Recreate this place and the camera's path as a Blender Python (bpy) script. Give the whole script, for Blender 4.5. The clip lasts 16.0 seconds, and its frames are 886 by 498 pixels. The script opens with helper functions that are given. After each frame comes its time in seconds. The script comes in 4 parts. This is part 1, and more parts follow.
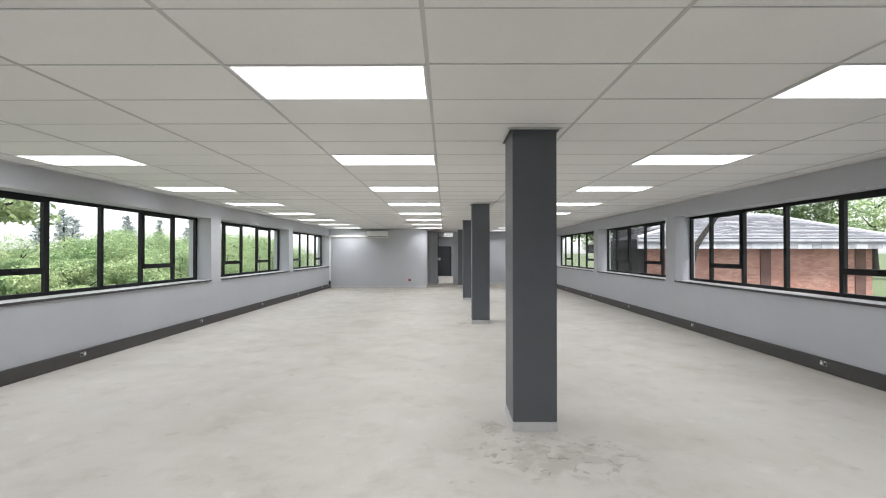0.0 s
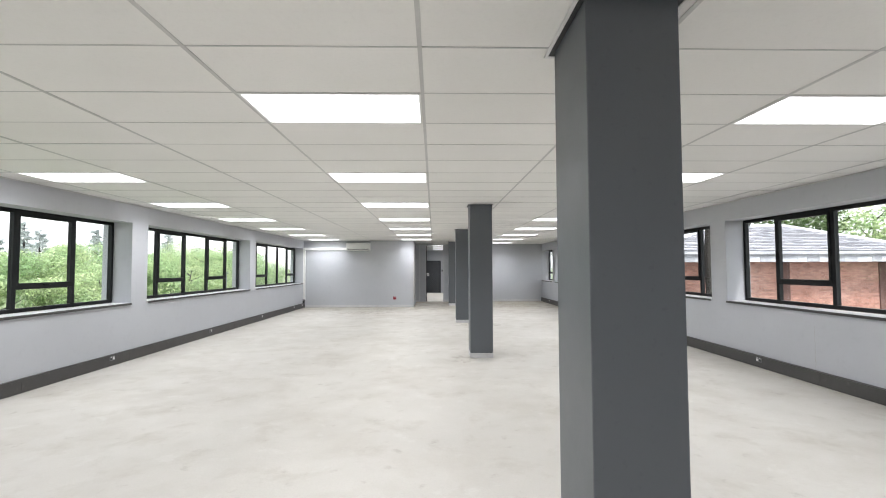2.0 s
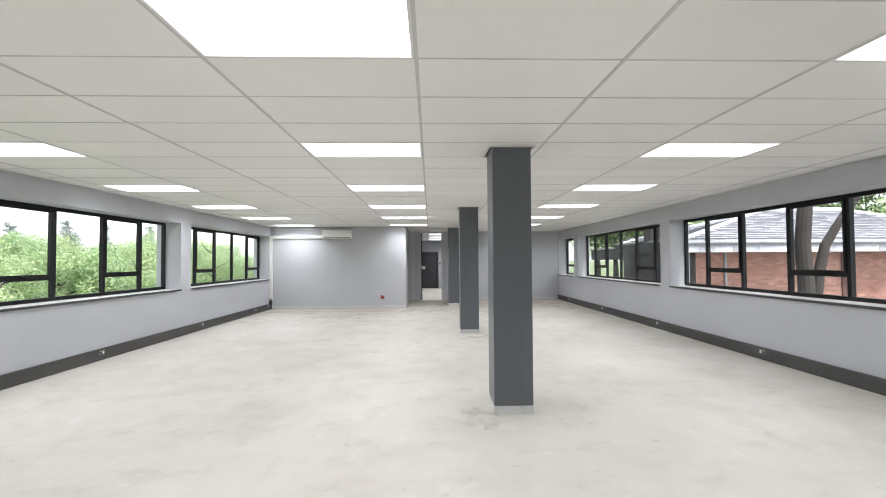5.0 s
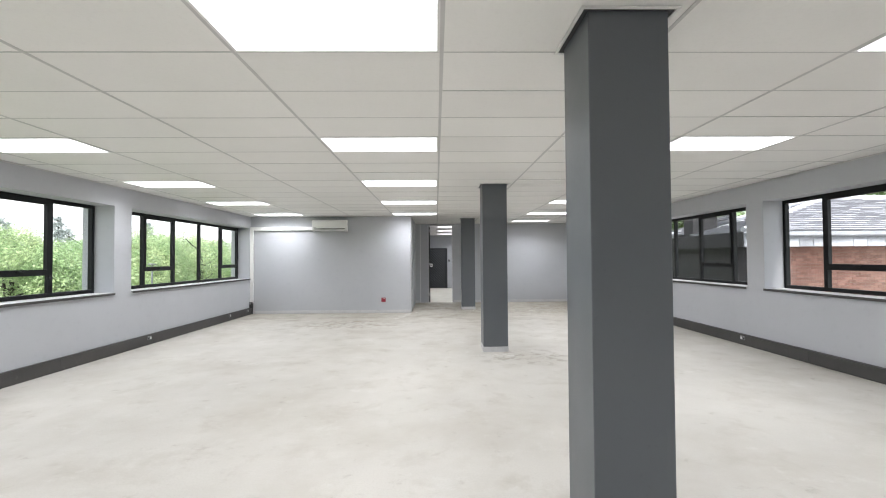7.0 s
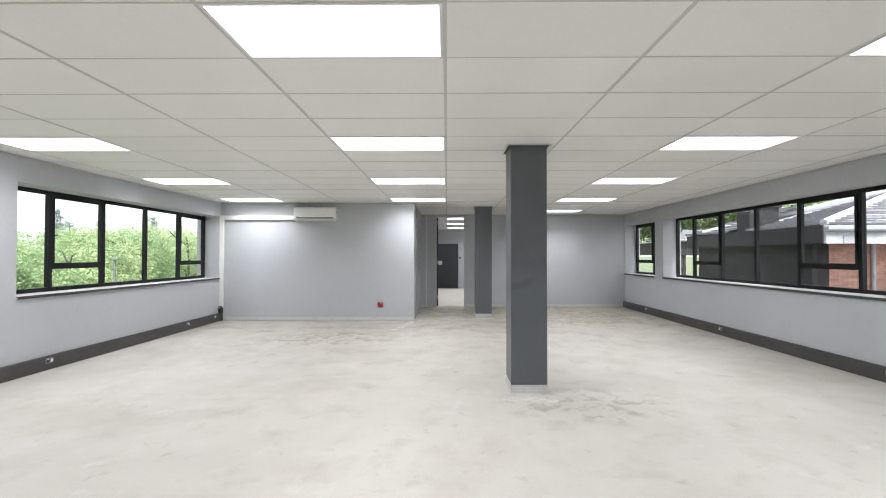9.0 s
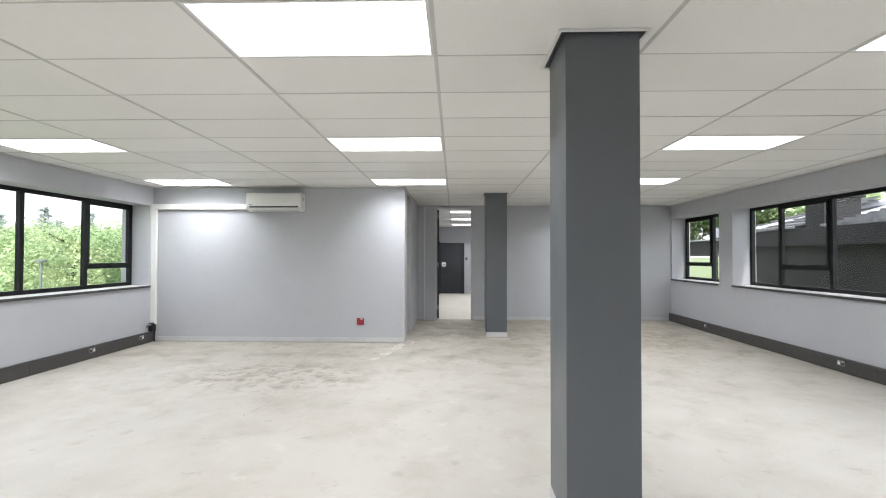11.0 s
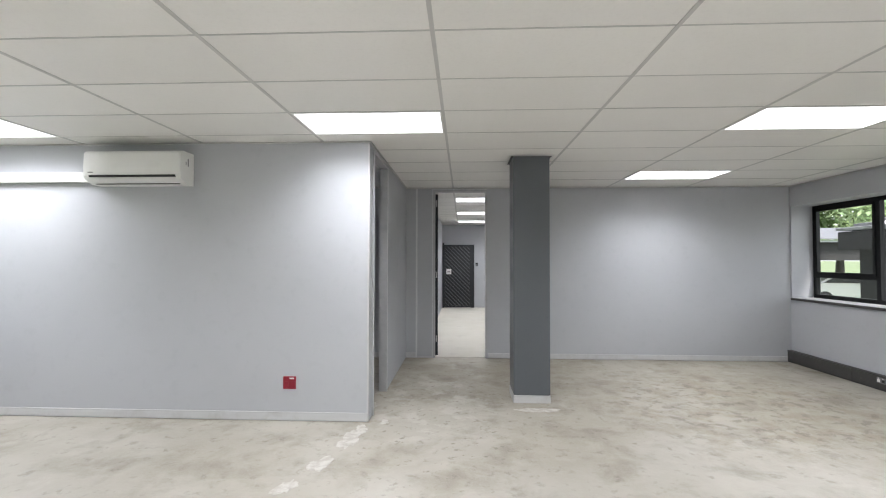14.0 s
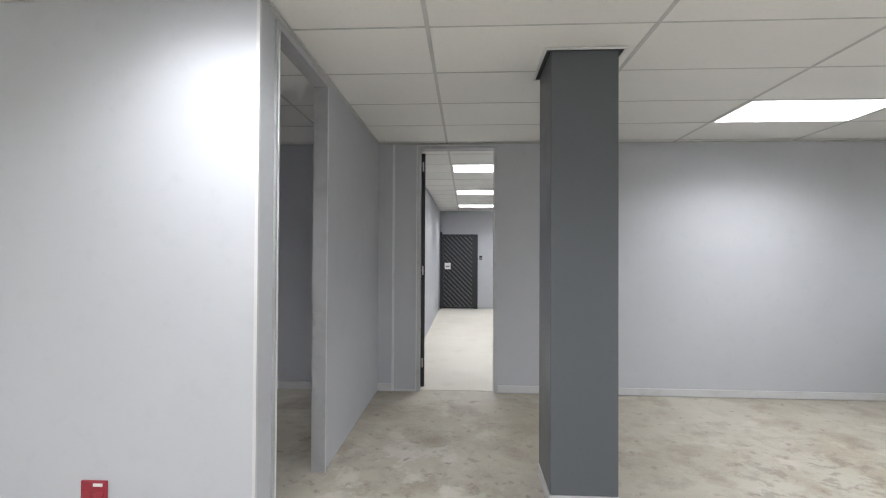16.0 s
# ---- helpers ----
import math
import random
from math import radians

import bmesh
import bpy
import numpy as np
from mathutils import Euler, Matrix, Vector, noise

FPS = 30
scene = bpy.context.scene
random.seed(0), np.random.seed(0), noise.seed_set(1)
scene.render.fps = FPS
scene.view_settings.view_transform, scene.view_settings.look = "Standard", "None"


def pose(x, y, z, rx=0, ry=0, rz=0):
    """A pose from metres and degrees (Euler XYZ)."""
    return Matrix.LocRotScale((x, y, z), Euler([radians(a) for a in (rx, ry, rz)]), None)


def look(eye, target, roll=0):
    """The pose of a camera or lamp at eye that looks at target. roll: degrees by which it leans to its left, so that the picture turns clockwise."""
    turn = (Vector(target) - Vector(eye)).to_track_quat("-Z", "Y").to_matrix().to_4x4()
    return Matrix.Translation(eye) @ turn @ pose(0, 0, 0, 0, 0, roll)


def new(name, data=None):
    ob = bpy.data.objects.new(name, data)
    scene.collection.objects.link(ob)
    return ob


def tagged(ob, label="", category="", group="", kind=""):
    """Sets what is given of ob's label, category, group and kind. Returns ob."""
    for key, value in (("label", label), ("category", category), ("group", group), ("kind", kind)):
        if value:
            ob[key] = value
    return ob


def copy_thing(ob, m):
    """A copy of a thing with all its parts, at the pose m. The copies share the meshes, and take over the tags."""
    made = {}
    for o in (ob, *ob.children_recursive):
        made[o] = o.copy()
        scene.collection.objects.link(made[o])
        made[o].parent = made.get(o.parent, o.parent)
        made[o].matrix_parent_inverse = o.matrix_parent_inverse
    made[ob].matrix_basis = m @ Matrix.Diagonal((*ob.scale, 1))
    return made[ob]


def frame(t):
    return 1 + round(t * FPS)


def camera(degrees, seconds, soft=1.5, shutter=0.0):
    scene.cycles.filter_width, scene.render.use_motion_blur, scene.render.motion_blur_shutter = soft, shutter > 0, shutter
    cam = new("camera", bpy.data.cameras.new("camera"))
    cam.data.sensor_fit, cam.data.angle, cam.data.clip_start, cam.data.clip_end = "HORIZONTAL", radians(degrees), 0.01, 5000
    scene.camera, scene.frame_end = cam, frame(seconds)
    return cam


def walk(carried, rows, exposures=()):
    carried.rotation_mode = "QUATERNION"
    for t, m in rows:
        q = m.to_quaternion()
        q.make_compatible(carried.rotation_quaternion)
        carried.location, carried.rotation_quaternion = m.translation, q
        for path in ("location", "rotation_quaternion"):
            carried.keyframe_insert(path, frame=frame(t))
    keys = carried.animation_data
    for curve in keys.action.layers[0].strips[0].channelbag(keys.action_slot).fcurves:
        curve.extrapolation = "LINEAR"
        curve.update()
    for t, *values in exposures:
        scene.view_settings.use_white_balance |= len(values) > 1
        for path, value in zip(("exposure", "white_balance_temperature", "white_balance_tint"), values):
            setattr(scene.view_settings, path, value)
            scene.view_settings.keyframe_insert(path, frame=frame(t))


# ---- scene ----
cam = camera(89.5, 16.0, soft=1.1)
PATH = [
    (0, (-0.105, 0.038, 1.576), (-0.115, 2.038, 1.594), -0.0),
    (0.5, (-0.116, 0.581, 1.567), (-0.123, 2.58, 1.624), -0.1),
    (1, (-0.12, 1.129, 1.545), (-0.113, 3.128, 1.625), 0.2),
    (1.5, (-0.15, 1.662, 1.557), (-0.129, 3.661, 1.636), -0.2),
    (2, (-0.141, 2.206, 1.553), (-0.099, 4.204, 1.639), -0.2),
    (2.5, (-0.163, 2.758, 1.553), (-0.073, 4.754, 1.643), -0.3),
    (3, (-0.149, 3.326, 1.548), (-0.046, 5.322, 1.62), -0.1),
    (3.5, (-0.132, 3.866, 1.54), (-0.037, 5.864, 1.591), -0.0),
    (6, (-0.153, 6.696, 1.504), (-0.12, 8.695, 1.56), -0.7),
    (6.5, (-0.188, 7.291, 1.485), (-0.163, 9.291, 1.527), -0.7),
    (7, (-0.25, 7.87, 1.477), (-0.219, 9.869, 1.522), -0.4),
    (7.5, (-0.247, 8.44, 1.466), (-0.257, 10.44, 1.497), -0.2),
    (8, (-0.233, 9.002, 1.459), (-0.268, 11.002, 1.481), -0.0),
    (10.5, (-0.123, 11.956, 1.484), (-0.109, 13.955, 1.535), 0.1),
    (11, (-0.1, 12.6, 1.483), (-0.149, 14.599, 1.517), 0.1),
    (11.5, (-0.147, 13.186, 1.459), (-0.233, 15.184, 1.496), 0.1),
    (12, (-0.172, 13.761, 1.462), (-0.27, 15.758, 1.506), -0.2),
    (12.5, (-0.145, 14.336, 1.448), (-0.213, 16.334, 1.494), 0.1),
    (13, (-0.14, 14.92, 1.492), (-0.208, 16.919, 1.532), -0.2),
    (13.5, (-0.11, 15.51, 1.536), (-0.203, 17.508, 1.572), 0.3),
    (14, (-0.058, 16.053, 1.539), (-0.146, 18.051, 1.588), 0.1),
    (14.5, (-0.003, 16.64, 1.494), (-0.113, 18.637, 1.536), -0.3),
    (15, (0.006, 17.206, 1.521), (-0.07, 19.205, 1.541), -0.2),
    (15.5, (0.034, 17.753, 1.508), (-0.038, 19.751, 1.533), -0.0),
    (16, (0.002, 18.298, 1.476), (-0.102, 20.296, 1.501), 0.3),
]
walk(cam, [(t, look(eye, target, roll)) for t, eye, target, roll in PATH],
     [(0.0, 1.32, 6420, 13), (2.0, 1.68, 6420, 13), (3.5, 1.70, 6420, 13), (8.0, 1.66, 6420, 13), (12.0, 1.82, 6420, 13), (13.5, 1.82, 6420, 13), (14.5, 1.82, 6420, 13), (15.0, 1.60, 6420, 13), (15.5, 1.66, 6420, 13), (16.0, 2.02, 6420, 13)])

# ---- world and sun: a bright overcast day ----
SUN_EL, SUN_AZ = 63, 165
world = bpy.data.worlds.new("sky")
scene.world = world
world.use_nodes = True
wn, wl = world.node_tree.nodes, world.node_tree.links
sky = wn.new("ShaderNodeTexSky")
sky.sky_type, sky.sun_disc = "NISHITA", False
sky.sun_elevation, sky.sun_rotation = radians(SUN_EL), radians(SUN_AZ)
sky.dust_density, sky.air_density = 1.0, 1.0
grey = wn.new("ShaderNodeHueSaturation")
grey.inputs["Saturation"].default_value = 0.12
wl.new(sky.outputs[0], grey.inputs["Color"])
wl.new(grey.outputs[0], wn["Background"].inputs["Color"])
wn["Background"].inputs["Strength"].default_value = 0.15
sun = new("sun", bpy.data.lights.new("sun", "SUN"))
sun.data.energy, sun.data.angle, sun.data.color = 2.9, radians(12), (1.0, 0.97, 0.92)
sun.matrix_world = pose(0, 0, 30, 90 - SUN_EL, 0, 180 - SUN_AZ)
PANEL_GLOW, PANEL_WATTS, PANEL_SPREAD = 0.9, 7.1, 134


# ---- materials ----
def material(name, color, rough=0.6, metal=0.0, spots=(), bump=0.0, bump_scale=60.0, vary=0.0, island=False, rough_vary=0.0, coat=0.0, warp=0.0):
    """A principled surface. spots: rows of (scale, detail, low, high, colour, amount), mixed in by noise. vary: lightness by object or island."""
    m = bpy.data.materials.new(name)
    m.use_nodes = True
    n, l = m.node_tree.nodes, m.node_tree.links
    b = n["Principled BSDF"]
    b.inputs["Roughness"].default_value, b.inputs["Metallic"].default_value = rough, metal
    b.inputs["Coat Weight"].default_value = coat
    geo, co = n.new("ShaderNodeNewGeometry"), n.new("ShaderNodeTexCoord")
    where = geo.outputs["Position"]
    base = n.new("ShaderNodeRGB")
    base.outputs[0].default_value = (*color, 1)
    last = base.outputs[0]
    for scale, detail, low, high, tint, amount, *zone in spots:
        tex = n.new("ShaderNodeTexNoise")
        tex.inputs["Scale"].default_value, tex.inputs["Detail"].default_value = scale, detail
        tex.inputs["Roughness"].default_value = 0.62
        tex.inputs["Distortion"].default_value = warp
        l.new(where, tex.inputs["Vector"])
        ramp = n.new("ShaderNodeMapRange")
        ramp.inputs["From Min"].default_value, ramp.inputs["From Max"].default_value = low, high
        ramp.inputs["To Max"].default_value = amount
        l.new(tex.outputs["Fac"], ramp.inputs["Value"])
        mask = ramp.outputs[0]
        if len(zone) == 4:
            place, ball, both = n.new("ShaderNodeMapping"), n.new("ShaderNodeTexGradient"), n.new("ShaderNodeMath")
            place.vector_type, ball.gradient_type = "TEXTURE", "SPHERICAL"
            place.inputs["Location"].default_value, place.inputs["Scale"].default_value = (zone[0], zone[1], 0), (zone[2], zone[3], 1)
            l.new(where, place.inputs["Vector"])
            l.new(place.outputs[0], ball.inputs["Vector"])
            soft = n.new("ShaderNodeMapRange")
            soft.inputs["From Max"].default_value = 0.45
            l.new(ball.outputs["Fac"], soft.inputs["Value"])
            both.operation = "MULTIPLY"
            l.new(mask, both.inputs[0])
            l.new(soft.outputs[0], both.inputs[1])
            mask = both.outputs[0]
        elif zone:
            axes, fade, both = n.new("ShaderNodeSeparateXYZ"), n.new("ShaderNodeMapRange"), n.new("ShaderNodeMath")
            l.new(where, axes.inputs[0])
            l.new(axes.outputs[1], fade.inputs["Value"])
            fade.inputs["From Min"].default_value, fade.inputs["From Max"].default_value = zone
            both.operation = "MULTIPLY"
            l.new(mask, both.inputs[0])
            l.new(fade.outputs[0], both.inputs[1])
            mask = both.outputs[0]
        mix = n.new("ShaderNodeMix")
        mix.data_type = "RGBA"
        l.new(mask, mix.inputs["Factor"])
        l.new(last, mix.inputs["A"])
        mix.inputs["B"].default_value = (*tint, 1)
        last = mix.outputs["Result"]
    if vary:
        rnd = geo.outputs["Random Per Island"] if island else n.new("ShaderNodeObjectInfo").outputs["Random"]
        rg = n.new("ShaderNodeMapRange")
        rg.inputs["To Min"].default_value, rg.inputs["To Max"].default_value = 1 - vary, 1 + vary
        l.new(rnd, rg.inputs["Value"])
        hs = n.new("ShaderNodeHueSaturation")
        l.new(rg.outputs[0], hs.inputs["Value"])
        l.new(last, hs.inputs["Color"])
        last = hs.outputs[0]
    l.new(last, b.inputs["Base Color"])
    if rough_vary:
        tex = n.new("ShaderNodeTexNoise")
        tex.inputs["Scale"].default_value, tex.inputs["Detail"].default_value = 2.5, 5
        l.new(where, tex.inputs["Vector"])
        rg = n.new("ShaderNodeMapRange")
        rg.inputs["From Min"].default_value, rg.inputs["From Max"].default_value = 0.3, 0.7
        rg.inputs["To Min"].default_value, rg.inputs["To Max"].default_value = rough - rough_vary, rough + rough_vary
        l.new(tex.outputs["Fac"], rg.inputs["Value"])
        l.new(rg.outputs[0], b.inputs["Roughness"])
    if bump:
        tex = n.new("ShaderNodeTexNoise")
        tex.inputs["Scale"].default_value, tex.inputs["Detail"].default_value = bump_scale, 4
        l.new(where, tex.inputs["Vector"])
        bp = n.new("ShaderNodeBump")
        bp.inputs["Strength"].default_value, bp.inputs["Distance"].default_value = bump, 0.004
        l.new(tex.outputs["Fac"], bp.inputs["Height"])
        l.new(bp.outputs[0], b.inputs["Normal"])
    return m


def glowing(name, color, strength):
    m = bpy.data.materials.new(name)
    m.use_nodes = True
    b = m.node_tree.nodes["Principled BSDF"]
    b.inputs["Base Color"].default_value = (0.8, 0.8, 0.8, 1)
    b.inputs["Emission Color"].default_value, b.inputs["Emission Strength"].default_value = (*color, 1), strength
    return m


def window_glass():
    m = bpy.data.materials.new("clear_glass")
    m.use_nodes = True
    n, l = m.node_tree.nodes, m.node_tree.links
    n.remove(n["Principled BSDF"])
    clear, gloss, mix, fr = (n.new("ShaderNode" + k) for k in ("BsdfTransparent", "BsdfGlossy", "MixShader", "LayerWeight"))
    power, scale = n.new("ShaderNodeMath"), n.new("ShaderNodeMath")
    power.operation, scale.operation = "POWER", "MULTIPLY_ADD"
    power.inputs[1].default_value, scale.inputs[1].default_value, scale.inputs[2].default_value = 5.0, 0.5, 0.02
    clear.inputs["Color"].default_value = (0.93, 0.95, 0.945, 1)
    gloss.inputs["Roughness"].default_value = 0.02
    fr.inputs["Blend"].default_value = 0.5
    l.new(fr.outputs["Facing"], power.inputs[0])
    l.new(power.outputs[0], scale.inputs[0])
    l.new(scale.outputs[0], mix.inputs[0])
    l.new(clear.outputs[0], mix.inputs[1])
    l.new(gloss.outputs[0], mix.inputs[2])
    l.new(mix.outputs[0], n["Material Output"].inputs["Surface"])
    return m


def dull(m, level):
    m.node_tree.nodes["Principled BSDF"].inputs["Specular IOR Level"].default_value = level
    return m


WALL = material("grey_wall_paint", (0.475, 0.487, 0.515), 0.55, spots=[(0.7, 3, 0.35, 0.7, (0.43, 0.442, 0.47), 0.6), (9, 4, 0.55, 0.8, (0.36, 0.37, 0.40), 0.25)], bump=0.12, bump_scale=90, rough_vary=0.05)
PILLAR = material("charcoal_satin_paint", (0.098, 0.108, 0.120), 0.40, spots=[(1.5, 4, 0.4, 0.75, (0.102, 0.110, 0.118), 0.6), (30, 3, 0.62, 0.8, (0.05, 0.055, 0.06), 0.3)], bump=0.10, bump_scale=110, rough_vary=0.05)
dull(WALL, 0.25)
CONCRETE = material("raw_concrete_screed", (0.475, 0.457, 0.42), 0.6, spots=[
    (0.35, 4, 0.42, 0.62, (0.53, 0.51, 0.47), 0.9), (0.8, 7, 0.48, 0.68, (0.41, 0.385, 0.34), 0.8),
    (2.0, 9, 0.55, 0.70, (0.35, 0.32, 0.27), 0.5), (5.0, 8, 0.62, 0.72, (0.27, 0.24, 0.20), 0.4), (2.9, 6, 0.60, 0.70, (0.57, 0.56, 0.53), 0.45),
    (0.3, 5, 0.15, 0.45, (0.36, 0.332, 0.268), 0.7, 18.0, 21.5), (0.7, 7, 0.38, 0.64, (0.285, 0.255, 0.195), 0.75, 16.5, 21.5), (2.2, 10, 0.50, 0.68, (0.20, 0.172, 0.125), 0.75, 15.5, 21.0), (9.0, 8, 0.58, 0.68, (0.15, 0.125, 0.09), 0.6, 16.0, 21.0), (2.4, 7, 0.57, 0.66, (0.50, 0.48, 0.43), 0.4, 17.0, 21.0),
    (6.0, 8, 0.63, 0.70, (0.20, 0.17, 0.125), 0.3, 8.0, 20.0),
    (3.2, 9, 0.50, 0.60, (0.26, 0.205, 0.13), 0.5, -2.3, 18.1, 1.5, 0.85), (7.0, 9, 0.53, 0.60, (0.13, 0.105, 0.075), 0.45, -2.3, 18.1, 1.4, 0.8),
    (2.6, 9, 0.50, 0.60, (0.24, 0.19, 0.12), 0.45, 2.9, 20.9, 1.9, 1.7), (6.5, 9, 0.53, 0.60, (0.11, 0.09, 0.06), 0.45, 2.9, 20.9, 1.8, 1.5),
    (3.6, 7, 0.47, 0.55, (0.31, 0.29, 0.255), 0.5, 0.75, 3.5, 0.75, 0.5), (9.0, 7, 0.56, 0.62, (0.17, 0.155, 0.13), 0.6, 0.75, 3.55, 0.8, 0.5),
    (5.0, 8, 0.50, 0.58, (0.25, 0.23, 0.19), 0.5, 0.33, 9.95, 0.32, 0.35), (5.0, 8, 0.50, 0.58, (0.28, 0.255, 0.21), 0.7, 1.2, 14.6, 1.0, 0.6),
    (3.4, 8, 0.52, 0.60, (0.54, 0.525, 0.48), 0.5, -0.4, 20.9, 0.9, 1.4), (11.0, 7, 0.60, 0.66, (0.14, 0.12, 0.09), 0.6, -0.3, 20.6, 1.4, 2.2),
    (1.3, 8, 0.54, 0.64, (0.33, 0.31, 0.27), 0.5, -0.6, 2.6, 3.6, 1.8),
    (70, 3, 0.45, 0.75, (0.42, 0.40, 0.365), 0.4)], bump=0.35, bump_scale=26, rough_vary=0.13, warp=0.25)
SCREED = material("clean_pale_screed", (0.53, 0.505, 0.445), 0.6, spots=[(0.6, 5, 0.4, 0.66, (0.56, 0.535, 0.475), 0.8), (3, 7, 0.56, 0.72, (0.43, 0.41, 0.37), 0.5)], bump=0.3, bump_scale=26, rough_vary=0.1)
DAMP = material("damp_floor_stain", (0.36, 0.335, 0.29), 0.5, spots=[(9, 7, 0.42, 0.58, (0.45, 0.43, 0.39), 0.9)], bump=0.3)
SPILL = material("dried_plaster", (0.58, 0.565, 0.53), 0.8, spots=[(14, 6, 0.42, 0.58, (0.45, 0.43, 0.39), 0.9)], bump=0.5, bump_scale=60)
CRACK = material("crack_shadow_dirt", (0.30, 0.275, 0.235), 0.9, spots=[(20, 4, 0.4, 0.6, (0.42, 0.40, 0.36), 0.8)])
TILE = material("vinyl_ceiling_tile", (0.84, 0.83, 0.80), 0.5, spots=[(0.9, 3, 0.4, 0.7, (0.80, 0.79, 0.76), 0.7), (45, 2, 0.5, 0.8, (0.76, 0.75, 0.72), 0.4)], bump=0.1, bump_scale=120, vary=0.025, island=True)
TEE = material("grey_tee_bar", (0.57, 0.565, 0.55), 0.5, spots=[(3, 3, 0.45, 0.7, (0.48, 0.475, 0.46), 0.6)])
GLOW = glowing("light_diffuser", (0.965, 0.985, 1.0), PANEL_GLOW)
RIM = material("white_light_rim", (0.75, 0.75, 0.73), 0.4, spots=[(20, 2, 0.5, 0.8, (0.68, 0.68, 0.66), 0.4)])
FRAME = material("black_aluminium", (0.008, 0.009, 0.010), 0.5, spots=[(6, 3, 0.5, 0.8, (0.014, 0.015, 0.016), 0.6)], rough_vary=0.08)
dull(FRAME, 0.25)
GLASS = window_glass()
SILL = material("grey_sill_paint", (0.58, 0.58, 0.59), 0.45, spots=[(4, 5, 0.45, 0.7, (0.50, 0.50, 0.51), 0.6)], bump=0.15)
TRUNK = material("charcoal_trunking", (0.055, 0.053, 0.052), 0.55, spots=[(1.2, 5, 0.45, 0.7, (0.07, 0.066, 0.062), 0.7), (14, 5, 0.6, 0.75, (0.14, 0.135, 0.125), 0.35)], bump=0.1)
SKIRT = material("pale_grey_skirting", (0.56, 0.56, 0.57), 0.5, spots=[(5, 5, 0.5, 0.7, (0.44, 0.43, 0.42), 0.6)], bump=0.1)
ALU = material("satin_aluminium", (0.66, 0.67, 0.68), 0.4, 0.35, spots=[(7, 4, 0.5, 0.75, (0.50, 0.51, 0.52), 0.5)])
PLASTIC = material("white_plastic", (0.79, 0.79, 0.775), 0.28, spots=[(5, 3, 0.5, 0.8, (0.69, 0.69, 0.67), 0.5)], coat=0.2)
DARKPL = material("dark_plastic", (0.025, 0.025, 0.027), 0.5, spots=[(12, 3, 0.5, 0.8, (0.04, 0.04, 0.04), 0.5)])
GREYPL = material("grey_plastic", (0.20, 0.20, 0.21), 0.5, spots=[(12, 3, 0.5, 0.8, (0.24, 0.24, 0.25), 0.5)])
RED = material("red_socket_plastic", (0.27, 0.014, 0.03), 0.4, spots=[(15, 3, 0.5, 0.8, (0.22, 0.012, 0.025), 0.5)])
GATE = material("black_gate_steel", (0.03, 0.033, 0.037), 0.45, 0.2, spots=[(8, 4, 0.5, 0.8, (0.05, 0.05, 0.052), 0.6)])
DOORW = material("dark_door_paint", (0.02, 0.022, 0.025), 0.5, spots=[(4, 4, 0.5, 0.8, (0.03, 0.031, 0.033), 0.6)])
STEEL = material("brushed_steel", (0.55, 0.55, 0.54), 0.35, 0.9)
BRICK = material("red_facebrick", (0.43, 0.23, 0.18), 0.85, spots=[(0.8, 4, 0.4, 0.7, (0.50, 0.31, 0.25), 0.8), (0.5, 6, 0.52, 0.7, (0.27, 0.12, 0.09), 0.7), (12, 5, 0.5, 0.75, (0.24, 0.10, 0.075), 0.5)], bump=0.4, vary=0.22, island=True)
DARKBRICK = material("shaded_brown_panel", (0.11, 0.06, 0.05), 0.9, spots=[(2, 5, 0.4, 0.7, (0.16, 0.09, 0.075), 0.7)], bump=0.3)
MORTAR = material("sand_mortar", (0.36, 0.27, 0.21), 0.95, spots=[(6, 5, 0.4, 0.7, (0.29, 0.21, 0.16), 0.6)])
# Near-black; shade on the house's side wall and fascia is in this colour.
DARKWALL = material("dark_exterior_wall", (0.024, 0.0235, 0.0255), 0.85, spots=[(1.2, 5, 0.4, 0.7, (0.042, 0.038, 0.037), 0.7), (14, 4, 0.5, 0.8, (0.022, 0.021, 0.021), 0.5)], bump=0.3)
SLATE = material("weathered_grey_roof_tile", (0.50, 0.505, 0.55), 0.5, spots=[(0.5, 4, 0.4, 0.7, (0.56, 0.565, 0.60), 0.7), (7, 5, 0.5, 0.75, (0.28, 0.28, 0.30), 0.6)], bump=0.4, vary=0.12, island=True)
# Dark front edges paint the shadow lines between tile courses.
TILE_EDGE = material("lap_shadow_edge", (0.24, 0.24, 0.26), 0.8, spots=[(5, 5, 0.45, 0.7, (0.16, 0.16, 0.17), 0.6)])
# Paler front edge along each dark slate course.
PALE_EDGE = material("pale_slate_edge", (0.30, 0.30, 0.32), 0.7, spots=[(6, 5, 0.45, 0.65, (0.16, 0.16, 0.17), 0.8)])
# Dark copy of the roof tile; the side slope's shade is in its colour.
SHADE_SLATE = material("shade_dark_slate", (0.13, 0.13, 0.138), 0.42, spots=[(0.6, 5, 0.4, 0.7, (0.20, 0.20, 0.215), 0.7), (8, 5, 0.5, 0.75, (0.06, 0.06, 0.065), 0.6)], bump=0.5, vary=0.3, island=True)
FASCIA = material("weathered_fascia", (0.36, 0.37, 0.40), 0.7, spots=[(2.5, 5, 0.45, 0.7, (0.52, 0.53, 0.56), 0.8), (9, 5, 0.55, 0.75, (0.16, 0.16, 0.17), 0.6)])
